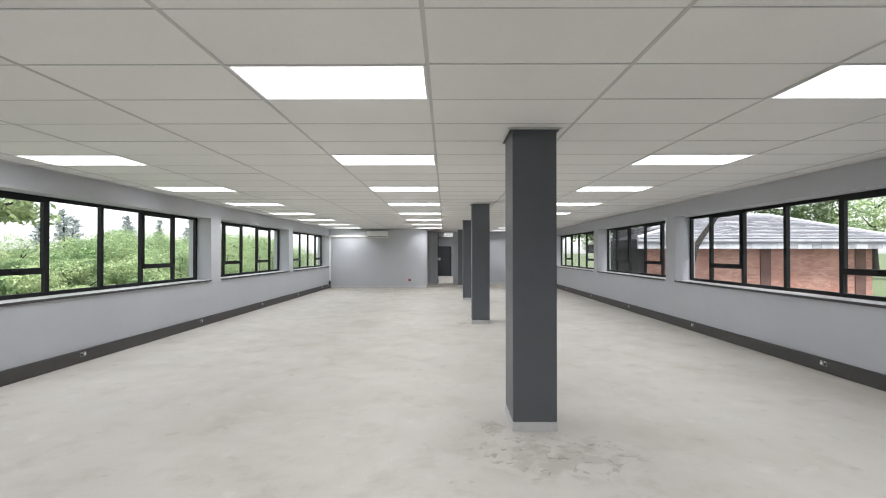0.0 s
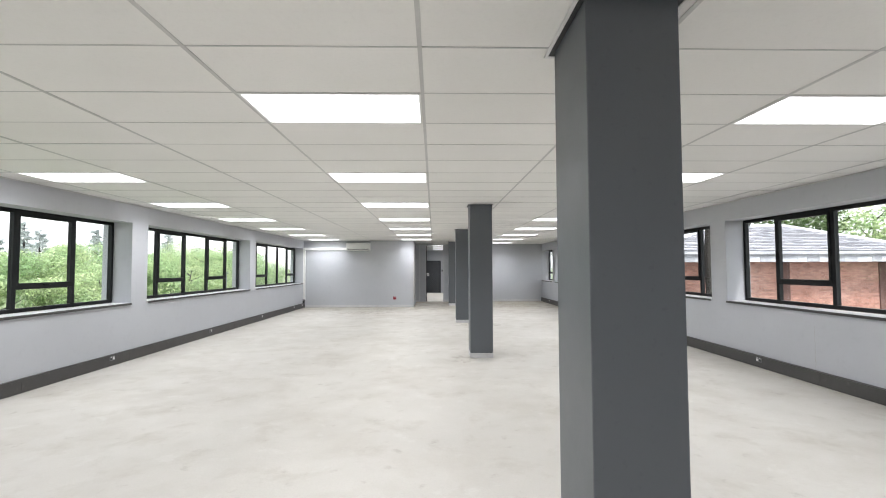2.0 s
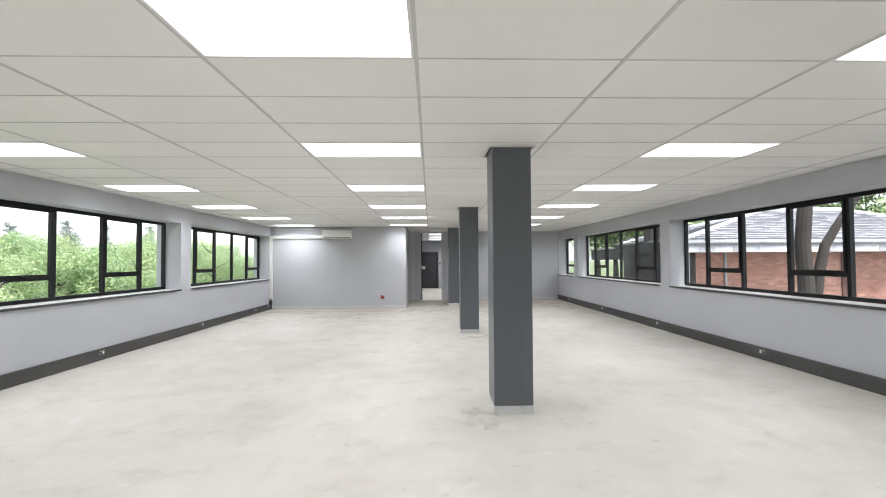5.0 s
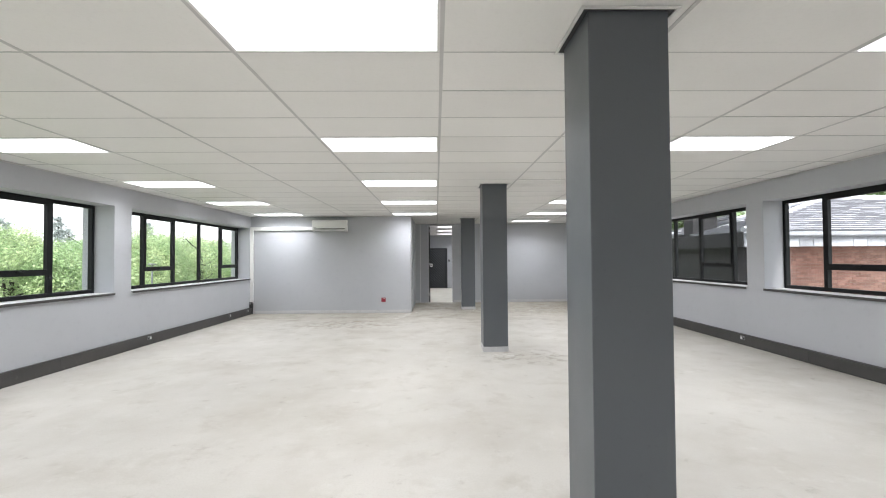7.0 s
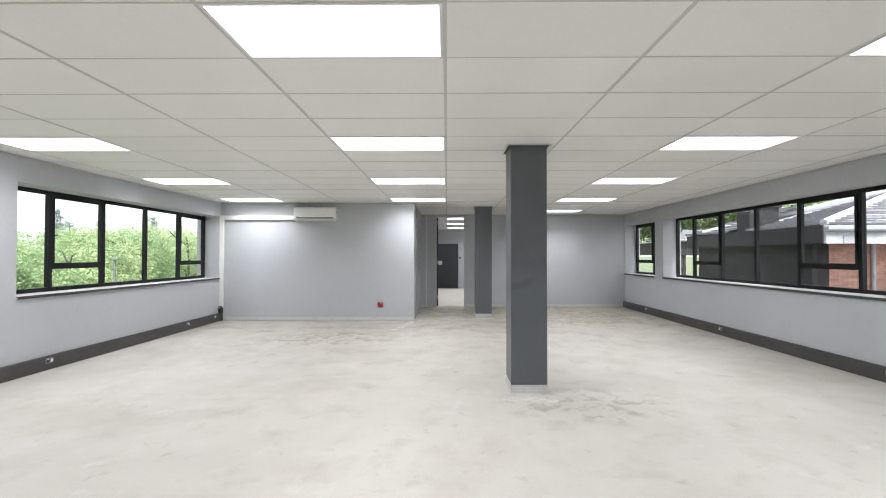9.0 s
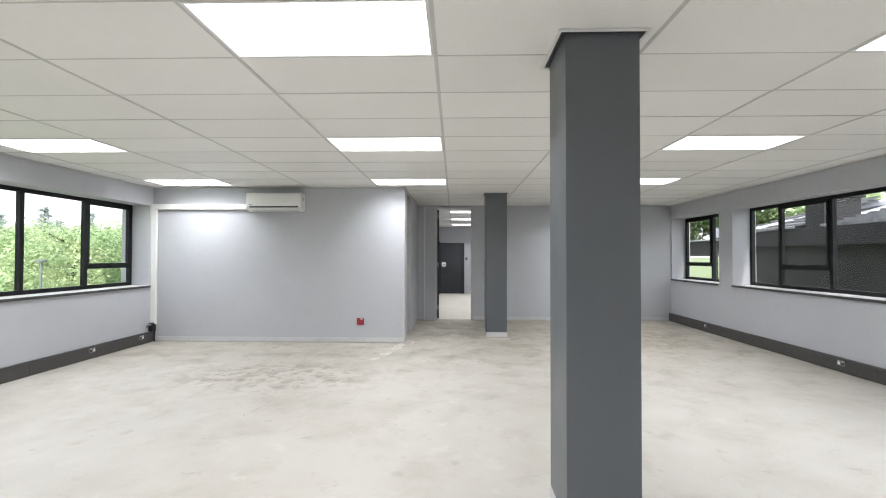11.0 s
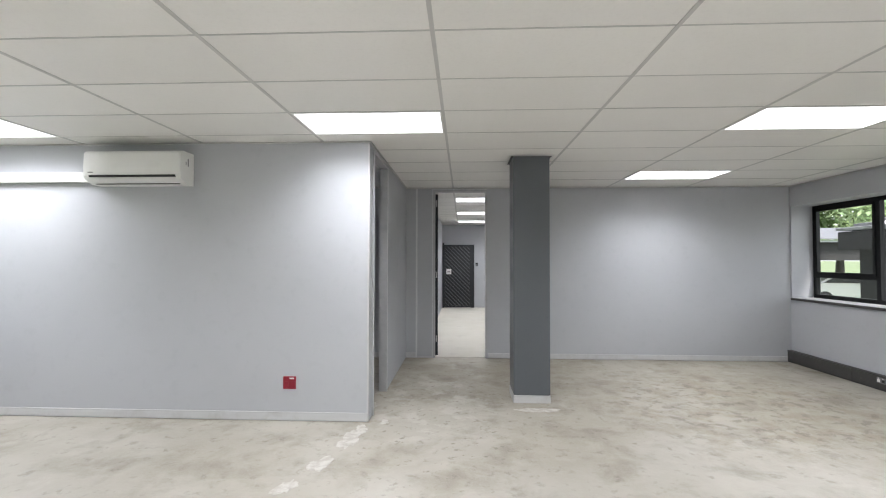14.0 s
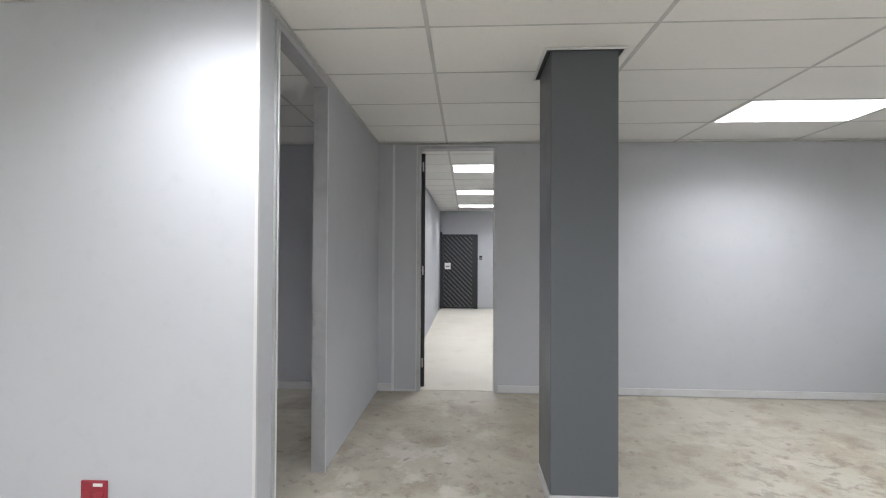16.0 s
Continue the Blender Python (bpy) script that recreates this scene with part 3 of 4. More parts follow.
def air_conditioner():
    x0, x1, y = -3.63, -2.69, YP
    ob = thing("air_conditioner", "white wall-mounted split air conditioner high on the partition", "air conditioner")
    prof = [(y, 2.565), (y - 0.17, 2.565), (y - 0.195, 2.555), (y - 0.207, 2.53), (y - 0.212, 2.40), (y - 0.205, 2.325), (y - 0.19, 2.30), (y - 0.12, 2.262), (y - 0.08, 2.255), (y, 2.255)]
    part("body", prism(prof, x0, x1), PLASTIC, ob)
    part("front_cover", prism([(y - 0.214, 2.535), (y - 0.2195, 2.40), (y - 0.214, 2.335), (y - 0.208, 2.335), (y - 0.2125, 2.40), (y - 0.2085, 2.535)], x0 + 0.01, x1 - 0.01), PLASTIC, ob, "smooth white front cover")
    part("outlet_slot", prism([(y - 0.2125, 2.333), (y - 0.2075, 2.312), (y - 0.197, 2.312), (y - 0.2, 2.333)], x0 + 0.055, x1 - 0.05), DARKPL, ob, "dark air outlet slot")
    part("louvre", prism([(y - 0.20, 2.312), (y - 0.135, 2.274), (y - 0.128, 2.268), (y - 0.132, 2.265), (y - 0.204, 2.306)], x0 + 0.06, x1 - 0.055), PLASTIC, ob, "white louvre flap")
    part("louvre_gap", boxes((x0 + 0.06, x1 - 0.055, y - 0.135, y - 0.122, 2.256, 2.262)), DARKPL, ob)
    part("badge", boxes((x0 + 0.05, x0 + 0.10, y - 0.2185, y - 0.2165, 2.352, 2.362)), GREYPL, ob, "small grey badge bar")
    bm = boxes((x1, x1 + 0.0015, y - 0.10, y - 0.085, 2.43, 2.50), (x1, x1 + 0.0015, y - 0.13, y - 0.12, 2.44, 2.47))
    part("label", bm, GREYPL, ob, "grey print on the side")
    return ob


air_conditioner()
pipe = thing("pipe_trunking", "white pipe trunking across the partition to the air conditioner", "trunking")
part("vertical_duct", boxes((XL + 0.0, XL + 0.085, YP - 0.055, YP, 0.30, 2.39), bevel=0.004), PLASTIC, pipe)
part("horizontal_duct", boxes((XL + 0.087, -3.635, YP - 0.055, YP, 2.295, 2.39), bevel=0.004), PLASTIC, pipe)
drain = thing("drain_box", "dark drain outlet box at the foot of the pipe trunking", "outlet box")
part("box_body", boxes((XL + 0.0, XL + 0.075, YP - 0.10, YP - 0.002, 0.18, 0.33), bevel=0.01), DARKPL, drain)
part("spout", tube(bmesh.new(), [(XL + 0.04, YP - 0.10, 0.30), (XL + 0.04, YP - 0.17, 0.30), (XL + 0.04, YP - 0.19, 0.27)], [0.018, 0.018, 0.015]), GREYPL, drain)
part("tail", boxes((XL + 0.05, XL + 0.068, YP - 0.03, YP - 0.014, 0.0, 0.18)), DARKPL, drain)

red = thing("red_socket", "red dedicated power socket on the partition", "socket", at=(-1.712, YP, 0.362))
part("plate", boxes((-0.062, 0.062, -0.012, 0, -0.06, 0.06), bevel=0.004), RED, red)
for dx in (-0.03, 0.03):
    part("socket_outlet", boxes((dx - 0.022, dx + 0.022, -0.017, -0.011, -0.048, 0.012), bevel=0.003), RED, red)
part("switch", boxes((0.0, 0.045, -0.017, -0.011, 0.036, 0.05), bevel=0.003), PLASTIC, red, "white switch rocker")


# ---- corridor beyond the doorway ----
def security_gate():
    x0, x1, y, z1 = -0.655, 0.205, YE - 0.10, 2.03
    ob = thing("security_gate", "black steel security gate with diagonal slats over a dark door", "security gate")
    part("gate_post", boxes((x0 - 0.05, x0, y - 0.03, YE, 0, z1 + 0.06)), GATE, ob)
    part("gate_post", boxes((x1, x1 + 0.11, y - 0.01, YE, 0, z1)), GATE, ob)
    q = 0.04
    part("gate_frame", boxes((x0, x1, y, y + 0.03, 0.02, 0.02 + q), (x0, x1, y, y + 0.03, z1 - q, z1), (x0, x0 + q, y, y + 0.03, 0.02 + q, z1 - q), (x1 - q, x1, y, y + 0.03, 0.02 + q, z1 - q)), GATE, ob)
    part("backing_sheet", boxes((x0, x1, y + 0.032, y + 0.04, 0.02, z1)), DOORW, ob, "dark sheet behind the slats")
    a, b, lo, hi = x0 + q, x1 - q, 0.02 + q, z1 - q
    s = lo - (b - a)
    while s < hi + (b - a):
        s += 0.125
        pts = []
        for x in (a, b):
            pts.append((x, s + (b - x)))
        (xa, za), (xb, zb) = pts
        if za > hi:
            xa, za = xa + (za - hi), hi
        if zb < lo:
            xb, zb = xb - (lo - zb), lo
        if xb - xa < 0.03:
            continue
        bm = bmesh.new()
        vs = [bm.verts.new(c) for c in ((xa, y, za), (xb, y, zb), (xb, y, zb - 0.04), (xa, y, za - 0.04), (xa, y + 0.025, za), (xb, y + 0.025, zb), (xb, y + 0.025, zb - 0.04), (xa, y + 0.025, za - 0.04))]
        for f in ((0, 1, 2, 3), (7, 6, 5, 4), (0, 4, 5, 1), (3, 2, 6, 7), (0, 3, 7, 4), (1, 5, 6, 2)):
            bm.faces.new([vs[i] for i in f])
        part("slat", bm, GATE_SLAT, ob)
    part("lock_box", boxes((x0 + 0.07, x0 + 0.23, y - 0.025, y, 1.08, 1.25), bevel=0.004), PLASTIC, ob, "pale lock plate")
    part("lock_slash", boxes((x0 + 0.10, x0 + 0.2, y - 0.03, y - 0.025, 1.14, 1.17)), GREYPL, ob)
    return ob


GATE_SLAT = material("worn_gate_slats", (0.10, 0.106, 0.115), 0.4, 0.2, spots=[(8, 4, 0.5, 0.8, (0.14, 0.145, 0.15), 0.6)])
security_gate()
pad = thing("keypad", "small dark access keypad on the end wall", "keypad")
part("pad_body", boxes((0.36, 0.44, YE - 0.03, YE, 1.34, 1.45), bevel=0.006), DARKPL, pad)
part("pad_face", boxes((0.372, 0.428, YE - 0.033, YE - 0.029, 1.36, 1.40)), GREYPL, pad)
plug = thing("wall_socket", "white wall socket low on the corridor wall", "socket")
part("plate", boxes((-0.72, -0.71, 28.3, 28.42, 0.3, 0.42), bevel=0.003), PLASTIC, plug)
part("switch", boxes((-0.71, -0.706, 28.33, 28.36, 0.37, 0.40)), PLASTIC, plug)

# ---- outside ----
GZ = -0.55
gb = bmesh.new()
ring = [(-1500, -1500), (1500, -1500), (1500, 1500), (-1500, 1500)]
gb.faces.new([gb.verts.new((x, y, GZ)) for x, y in ring])
structure("ground", gb, GRASS, "green lawn round the building", "ground")
structure("road", boxes((6.0, 40, -10, 22.0, GZ - 0.2, GZ + 0.01)), PAVE, "grey paved yard beside the building", "road")


def roof_face(parent, p0, p1, p2, p3, course=0.30, name="roof_tile", mat=None, edge=None):
    """Rows of lapped tiles on a slope from the eave p0-p1 up to p3-p2."""
    p0, p1, p2, p3 = map(Vector, (p0, p1, p2, p3))
    n = (p1 - p0).cross(p3 - p0).normalized()
    if n.z < 0:
        n = -n
    rows = max(2, int((((p3 - p0).length + (p2 - p1).length) / 2) / course))
    bm = bmesh.new()
    for r in range(rows):
        f0, f1 = r / rows, min(1.0, (r + 1.12) / rows)
        a, b = p0.lerp(p3, f0), p1.lerp(p2, f0)
        c, d = p1.lerp(p2, f1), p0.lerp(p3, f1)
        k = max(1, int((b - a).length / 0.36))
        for i in range(k):
            u, v = (i + 0.01) / k, (i + 0.99) / k
            lift = random.uniform(0.06, 0.085)
            q = [a.lerp(b, u) + n * lift, a.lerp(b, v) + n * lift, d.lerp(c, v) + n * 0.012, d.lerp(c, u) + n * 0.012]
            w = [a.lerp(b, u) + n * (lift - 0.06), a.lerp(b, v) + n * (lift - 0.06)]
            vs = [bm.verts.new(t) for t in q + w]
            bm.faces.new(vs[:4])
            bm.faces.new((vs[4], vs[5], vs[1], vs[0])).material_index = 1
    me = bpy.data.meshes.new(name)
    bm.to_mesh(me)
    bm.free()
    me.materials.append(mat or SLATE)
    me.materials.append(edge or TILE_EDGE)
    ob = new(name, me)
    ob.parent = parent
    ob["kind"] = "stuff"
    return ob


BRICK_ONE = material("red_facebrick_single", (0.43, 0.23, 0.18), 0.85, spots=[(0.8, 4, 0.4, 0.7, (0.50, 0.31, 0.25), 0.8), (0.5, 6, 0.52, 0.7, (0.27, 0.12, 0.09), 0.7), (12, 5, 0.5, 0.75, (0.24, 0.10, 0.075), 0.5)], bump=0.4, vary=0.22)
BRICK_MESH = finish("brick", boxes((0, 0.224, 0, 0.02, 0, 0.074)), BRICK_ONE)


def brick_house():
    x0, x1, y0, y1, ez = 9.62, 20.5, 21.72, 25.3, 2.225
    ob = thing("brick_house", "single-storey red brick house with a grey tiled hip roof", "house")
    part("wall", boxes((x0, x1, y0, y1, GZ - 0.1, ez - 0.2)), MORTAR, ob, "mortar core of the brick walls")
    part("side_wall", boxes((x0 - 0.42, x0 - 0.02, y0 - 0.0, 26.9, GZ - 0.1, ez - 0.2)), DARKWALL, ob, "dark side wall with its shade in the colour")
    verts, faces, rng = [], [], np.random.default_rng(3)
    for r in range(31):
        z = GZ + 0.086 * r
        for c in range(-1, 47):
            a = x0 + 0.236 * c + (0.118 if r % 2 else 0.0)
            b = min(a + 0.224, x1)
            a = max(a, x0)
            if b - a < 0.03 or z + 0.074 > ez - 0.22:
                continue
            f = y0 - 0.012 - rng.uniform(0, 0.004)
            if 9.9 < a < 13.2 and b - a > 0.2 and z > 0.62:
                single = new("brick", BRICK_MESH)
                single.parent, single.location = ob, (a, f, z)
                continue
            k = len(verts)
            verts += [(a, f, z), (b, f, z), (b, f, z + 0.074), (a, f, z + 0.074), (a, y0 + 0.01, z), (b, y0 + 0.01, z), (b, y0 + 0.01, z + 0.074), (a, y0 + 0.01, z + 0.074)]
            faces += [tuple(k + i for i in q) for q in ((0, 1, 2, 3), (0, 4, 5, 1), (3, 2, 6, 7), (0, 3, 7, 4), (1, 5, 6, 2))]
    me = bpy.data.meshes.new("brickwork")
    me.from_pydata(verts, [], faces)
    me.materials.append(BRICK)
    courses = tagged(new("brickwork", me), "courses of red face brick", kind="stuff")
    courses.parent = ob
    # Strips on the wall face, coloured dark for the shade of recesses.
    for a in (15.1, 19.65):
        part("recess_shade_strip", boxes((a, a + 0.5, y0 - 0.06, y0 - 0.02, GZ, ez - 0.42)), DARKBRICK, ob, "dark brown strip painted as a shaded recess")
    for a in (10.7,):
        part("downpipe", tube(bmesh.new(), [(a, y0 - 0.07, GZ), (a, y0 - 0.07, ez - 0.35), (a, y0 - 0.6, ez - 0.12)], [0.045, 0.045, 0.045]), FASCIA, ob, "grey downpipe")
    o = 0.75
    a, b, c, d = (x0 - o, y0 - o), (x1 + o, y0 - o), (x1 + o, y1 + o), (x0 - o, y1 + o)
    r0, r1, rz = (13.5, 23.5), (16.8, 23.5), 3.48
    roof = part("roof", boxes((a[0] + 0.05, b[0] - 0.05, a[1] + 0.05, c[1] - 0.05, ez - 0.42, ez - 0.36)), FASCIA, ob, "grey soffit board")
    P = lambda p, z=ez: (p[0], p[1], z)
    core = bmesh.new()
    va = [core.verts.new(P(p, ez - 0.02)) for p in (a, b, c, d)]
    vr = [core.verts.new(P(p, rz - 0.02)) for p in (r0, r1)]
    for f in ((va[0], va[1], vr[1], vr[0]), (va[1], va[2], vr[1]), (va[2], va[3], vr[0], vr[1]), (va[3], va[0], vr[0])):
        core.faces.new(f)
    core.faces.new(va[::-1])
    part("roof_deck", core, FASCIA, ob)
    roof_face(roof, P(a), P(b), P(r1, rz), P(r0, rz))
    # Side slope gets the darker tiles, so its shade is painted in.
    roof_face(roof, (a[0], 23.75, ez), P(a), P(r0, rz), P(r0, rz), mat=SHADE_SLATE, edge=PALE_EDGE)
    roof_face(roof, P(b), P(c), P(r1, rz), P(r1, rz))
    for p, q in ((a, r0), (b, r1), (d, r0), (c, r1)):
        part("hip_cap", tube(bmesh.new(), [P(p, ez + 0.06), P(q, rz + 0.06)], [0.09, 0.09], 6), SLATE, ob)
    part("ridge_cap", tube(bmesh.new(), [P(r0, rz + 0.06), P(r1, rz + 0.06)], [0.1, 0.1], 6), SLATE, ob)
    part("fascia", boxes((a[0], b[0], a[1] - 0.03, a[1], ez - 0.44, ez)), FASCIA, ob, "weathered grey fascia board")
    # This fascia is darkened by colour to read as shaded.
    part("fascia", boxes((a[0] - 0.03, a[0], a[1], 24.45, ez - 0.44, ez)), DARKWALL, ob, "side fascia darkened to carry its shade")
    board, n = a[0] + 0.02, 0
    while board < b[0] - 0.05:
        wide = 0.42 + 0.12 * ((n * 7) % 3)
        part("fascia_board", boxes((board, min(board + wide, b[0]) - 0.015, a[1] - 0.052, a[1] - 0.031, ez - 0.45, ez - 0.24), bevel=0.004), FASCIA_BOARD, ob, "weathered pale fascia board" if n % 2 else "weathered grey fascia board")
        board, n = board + wide, n + 1
    gut = prism([(a[1] - 0.15, ez - 0.02), (a[1] - 0.15, ez - 0.11), (a[1] - 0.12, ez - 0.15), (a[1] - 0.06, ez - 0.15), (a[1] - 0.032, ez - 0.11), (a[1] - 0.032, ez - 0.04), (a[1] - 0.14, ez - 0.04)], a[0], b[0])
    part("gutter", gut, FASCIA, ob, "grey gutter")
    return ob


brick_house()


def annex():
    """The low charcoal wing behind the brick house, with its own roof and a broad flue."""
    ob = thing("annex", "dark wing with a dark slate roof behind the brick house", "house")
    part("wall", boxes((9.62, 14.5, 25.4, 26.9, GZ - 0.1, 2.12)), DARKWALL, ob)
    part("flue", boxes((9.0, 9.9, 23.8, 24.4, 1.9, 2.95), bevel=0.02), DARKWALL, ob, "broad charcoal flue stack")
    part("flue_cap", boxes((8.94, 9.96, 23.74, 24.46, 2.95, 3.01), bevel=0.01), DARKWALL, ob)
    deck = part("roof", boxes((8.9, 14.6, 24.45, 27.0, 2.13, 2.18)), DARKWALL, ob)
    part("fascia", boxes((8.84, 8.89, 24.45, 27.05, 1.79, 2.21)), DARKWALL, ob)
    roof_face(deck, (8.8, 27.05, 2.22), (8.8, 24.45, 2.22), (11.2, 24.45, 3.1), (11.2, 25.4, 3.1), mat=SHADE_SLATE, edge=PALE_EDGE)
    roof_face(deck, (14.6, 27.05, 2.22), (8.8, 27.05, 2.22), (11.2, 25.4, 3.1), (14.6, 25.4, 3.1), mat=SHADE_SLATE, edge=PALE_EDGE)
    return ob


annex()


def carport():
    ob = thing("carport", "dark open carport with a shallow tiled roof", "carport")
    x0, x1, y0, y1 = 13.5, 30.0, 36.5, 43.0
    part("beam", boxes((x0, x1, y0, y1, 1.55, 2.35)), DARKWALL, ob, "dark deep fascia beam")
    roof_face(part("roof_deck", boxes((x0 - 0.2, x1, y0 - 0.2, y1, 2.35, 2.42)), FASCIA, ob), (x0 - 0.3, y0 - 0.3, 2.45), (x1, y0 - 0.3, 2.45), (x1, y0 + 3.5, 3.2), (x0 + 2.0, y0 + 3.5, 3.2))
    for x in (13.7, 18.5, 23.5, 28.5):
        part("post", boxes((x, x + 0.18, y0 + 0.1, y0 + 0.28, GZ, 1.55)), DARKWALL, ob)
    return ob


carport()


def parked_car(x, y, turn):
    ob = thing("parked_car", "white parked car under the dark carport", "car")
    paint = material("white_car_paint", (0.75, 0.75, 0.75), 0.25, coat=0.5)
    side = [(-2.1, 0.35), (-2.15, 0.75), (-1.95, 0.92), (-1.25, 1.0), (-0.6, 1.42), (0.9, 1.45), (1.55, 1.02), (2.05, 0.9), (2.15, 0.6), (2.1, 0.35)]
    bm = prism(side, -0.85, 0.85)
    bmesh.ops.bevel(bm, geom=list(bm.edges), offset=0.06, segments=2, affect="EDGES")
    part("body", bm, paint, ob)
    for sx in (-1, 1):
        glass = prism([(-1.1, 1.03), (-0.56, 1.36), (0.86, 1.39), (1.4, 1.04)], sx * 0.845, sx * 0.86)
        part("side_window", glass, DARKPL, ob, "dark side glass")
        for wy in (-1.3, 1.35):
            part("wheel", tube(bmesh.new(), [(sx * 0.68, wy, 0.32), (sx * 0.88, wy, 0.32)], [0.32, 0.32], 18), DARKPL, ob)
    ob.matrix_basis = pose(x, y, GZ, 0, 0, turn)
    return ob


parked_car(18.6, 38.5, 75)


# ---- trees ----
def leaf_cloud(name, centre, size, count, leaf, mat, parent, rng, clumps=26, lobe=1.0):
    """Many small two-triangle leaves gathered in uneven clumps."""
    c = rng.normal(size=(clumps, 3))
    c /= np.linalg.norm(c, axis=1)[:, None]
    c = c * (rng.uniform(0.25, 1.0, (clumps, 1)) ** 0.45) * np.array(size) * 0.8
    rad = rng.uniform(0.22, 0.46, clumps) * lobe * min(size)
    k = rng.integers(0, clumps, count)
    d = rng.normal(size=(count, 3))
    d /= np.linalg.norm(d, axis=1)[:, None]
    p = c[k] + d * (rad[k] * rng.uniform(0.3, 1.08, count) ** 0.5)[:, None] * np.array((1.15, 1.15, 0.8)) + np.array(centre)
    n = d * 0.8 + rng.normal(size=(count, 3)) * 0.7 + np.array((0, 0, 0.7))
    n /= np.linalg.norm(n, axis=1)[:, None]
    u = np.cross(n, rng.normal(size=(count, 3)))
    u /= np.linalg.norm(u, axis=1)[:, None] + 1e-9
    v = np.cross(n, u)
    s = leaf * rng.uniform(0.6, 1.3, (count, 1))
    verts = np.stack([p - u * s, p + v * s * 0.45, p + u * s, p - v * s * 0.45], 1).reshape(-1, 3)
    faces = np.arange(4 * count).reshape(-1, 4)
    me = bpy.data.meshes.new(name)
    me.from_pydata(verts.tolist(), [], faces.tolist())
    me.materials.append(mat)
    ob = new(name, me)
    ob.parent = parent
    return ob


def tree(x, y, height, spread, crown_low, leaf, count, mat, seed, label, name="tree", lean=0.0, z=None, clumps=26, lobe=1.0):
    rng = np.random.default_rng(seed)
    z = GZ if z is None else z
    ob = thing(name, label, "tree", at=(x, y, z))
    bm = bmesh.new()
    top = height * 0.8
    pts = [(lean * h * h / top + 0.05 * math.sin(3 * h + seed), 0.05 * math.cos(2 * h + seed), h) for h in np.linspace(0, top, 7)]
    r = max(0.06, height * 0.028)
    tube(bm, pts, [r * (1.25 - 1.1 * i / 6) for i in range(7)])
    for i in range(7):
        h = crown_low + (top - crown_low) * (i / 7.0)
        a = seed + i * 2.4
        q = pts[min(6, int(h / top * 6))]
        reach = min(spread * rng.uniform(0.35, 0.55), 0.3 * height)
        up = min(0.6 * reach, max(0.05, height * 0.86 - h))
        tube(bm, [(q[0], q[1], h), (q[0] + 0.5 * reach * math.cos(a), q[1] + 0.5 * reach * math.sin(a), h + 0.4 * up), (q[0] + reach * math.cos(a), q[1] + reach * math.sin(a), h + up)], [r * 0.45, r * 0.3, r * 0.1], 6)
    part("trunk", bm, BARK, ob)
    leaf_cloud("crown", (lean * top * 0.7, 0, (height + crown_low) / 2), (spread, spread, (height - crown_low) / 2), count, leaf, mat, ob, rng, clumps, lobe)
    return ob


def conifer(x, y, height, spread, low, seed):
    """A tall, ragged tree: whorls of boughs that shorten towards the top, with needles gathered along them."""
    rng = np.random.default_rng(seed)
    ob = thing("conifer", "distant conifer paled to grey-green for haze, against the white sky", "tree", at=(x, y, GZ))
    bm = tube(bmesh.new(), [(0, 0, 0), (0.05, 0, height * 0.5), (0, 0.03, height * 0.98)], [0.16, 0.11, 0.02])
    pts = []
    h = low + 0.4
    while h < height - 0.1:
        f = (h - low) / (height - low)
        reach = spread * (0.35 + 0.65 * math.sin(math.pi * min(1.0, 0.25 + 0.75 * f)) ** 0.8) * (1.0 - 0.45 * f)
        for b in range(rng.integers(4, 7)):
            a, r = rng.uniform(0, 6.283), reach * rng.uniform(0.45, 1.1)
            tip = np.array((r * math.cos(a), r * math.sin(a), h + rng.uniform(-0.12, 0.3)))
            tube(bm, [(0, 0, h), tuple(tip)], [0.03, 0.008], 5)
            n = int(12 + 26 * r)
            along = rng.uniform(0.2, 1.05, (n, 1)) ** 0.7
            pts.append(np.array((0, 0, h)) * (1 - along) + tip * along + rng.normal(size=(n, 3)) * np.array((0.13, 0.13, 0.10)))
        h += rng.uniform(0.22, 0.42)
    p = np.concatenate(pts)
    count = len(p)
    u = rng.normal(size=(count, 3)) * np.array((1, 1, 0.6))
    u /= np.linalg.norm(u, axis=1)[:, None]
    v = np.cross(u, rng.normal(size=(count, 3)))
    v /= np.linalg.norm(v, axis=1)[:, None]
    s = rng.uniform(0.07, 0.15, (count, 1))
    verts = np.stack([p - u * s, p + v * s * 0.5, p + u * s, p - v * s * 0.5], 1).reshape(-1, 3)
    part("trunk", bm, BARK, ob)
    me = bpy.data.meshes.new("crown")
    me.from_pydata(verts.tolist(), [], np.arange(4 * count).reshape(-1, 4).tolist())
    me.materials.append(LEAF_HAZED)
    new("crown", me).parent = ob
    return ob


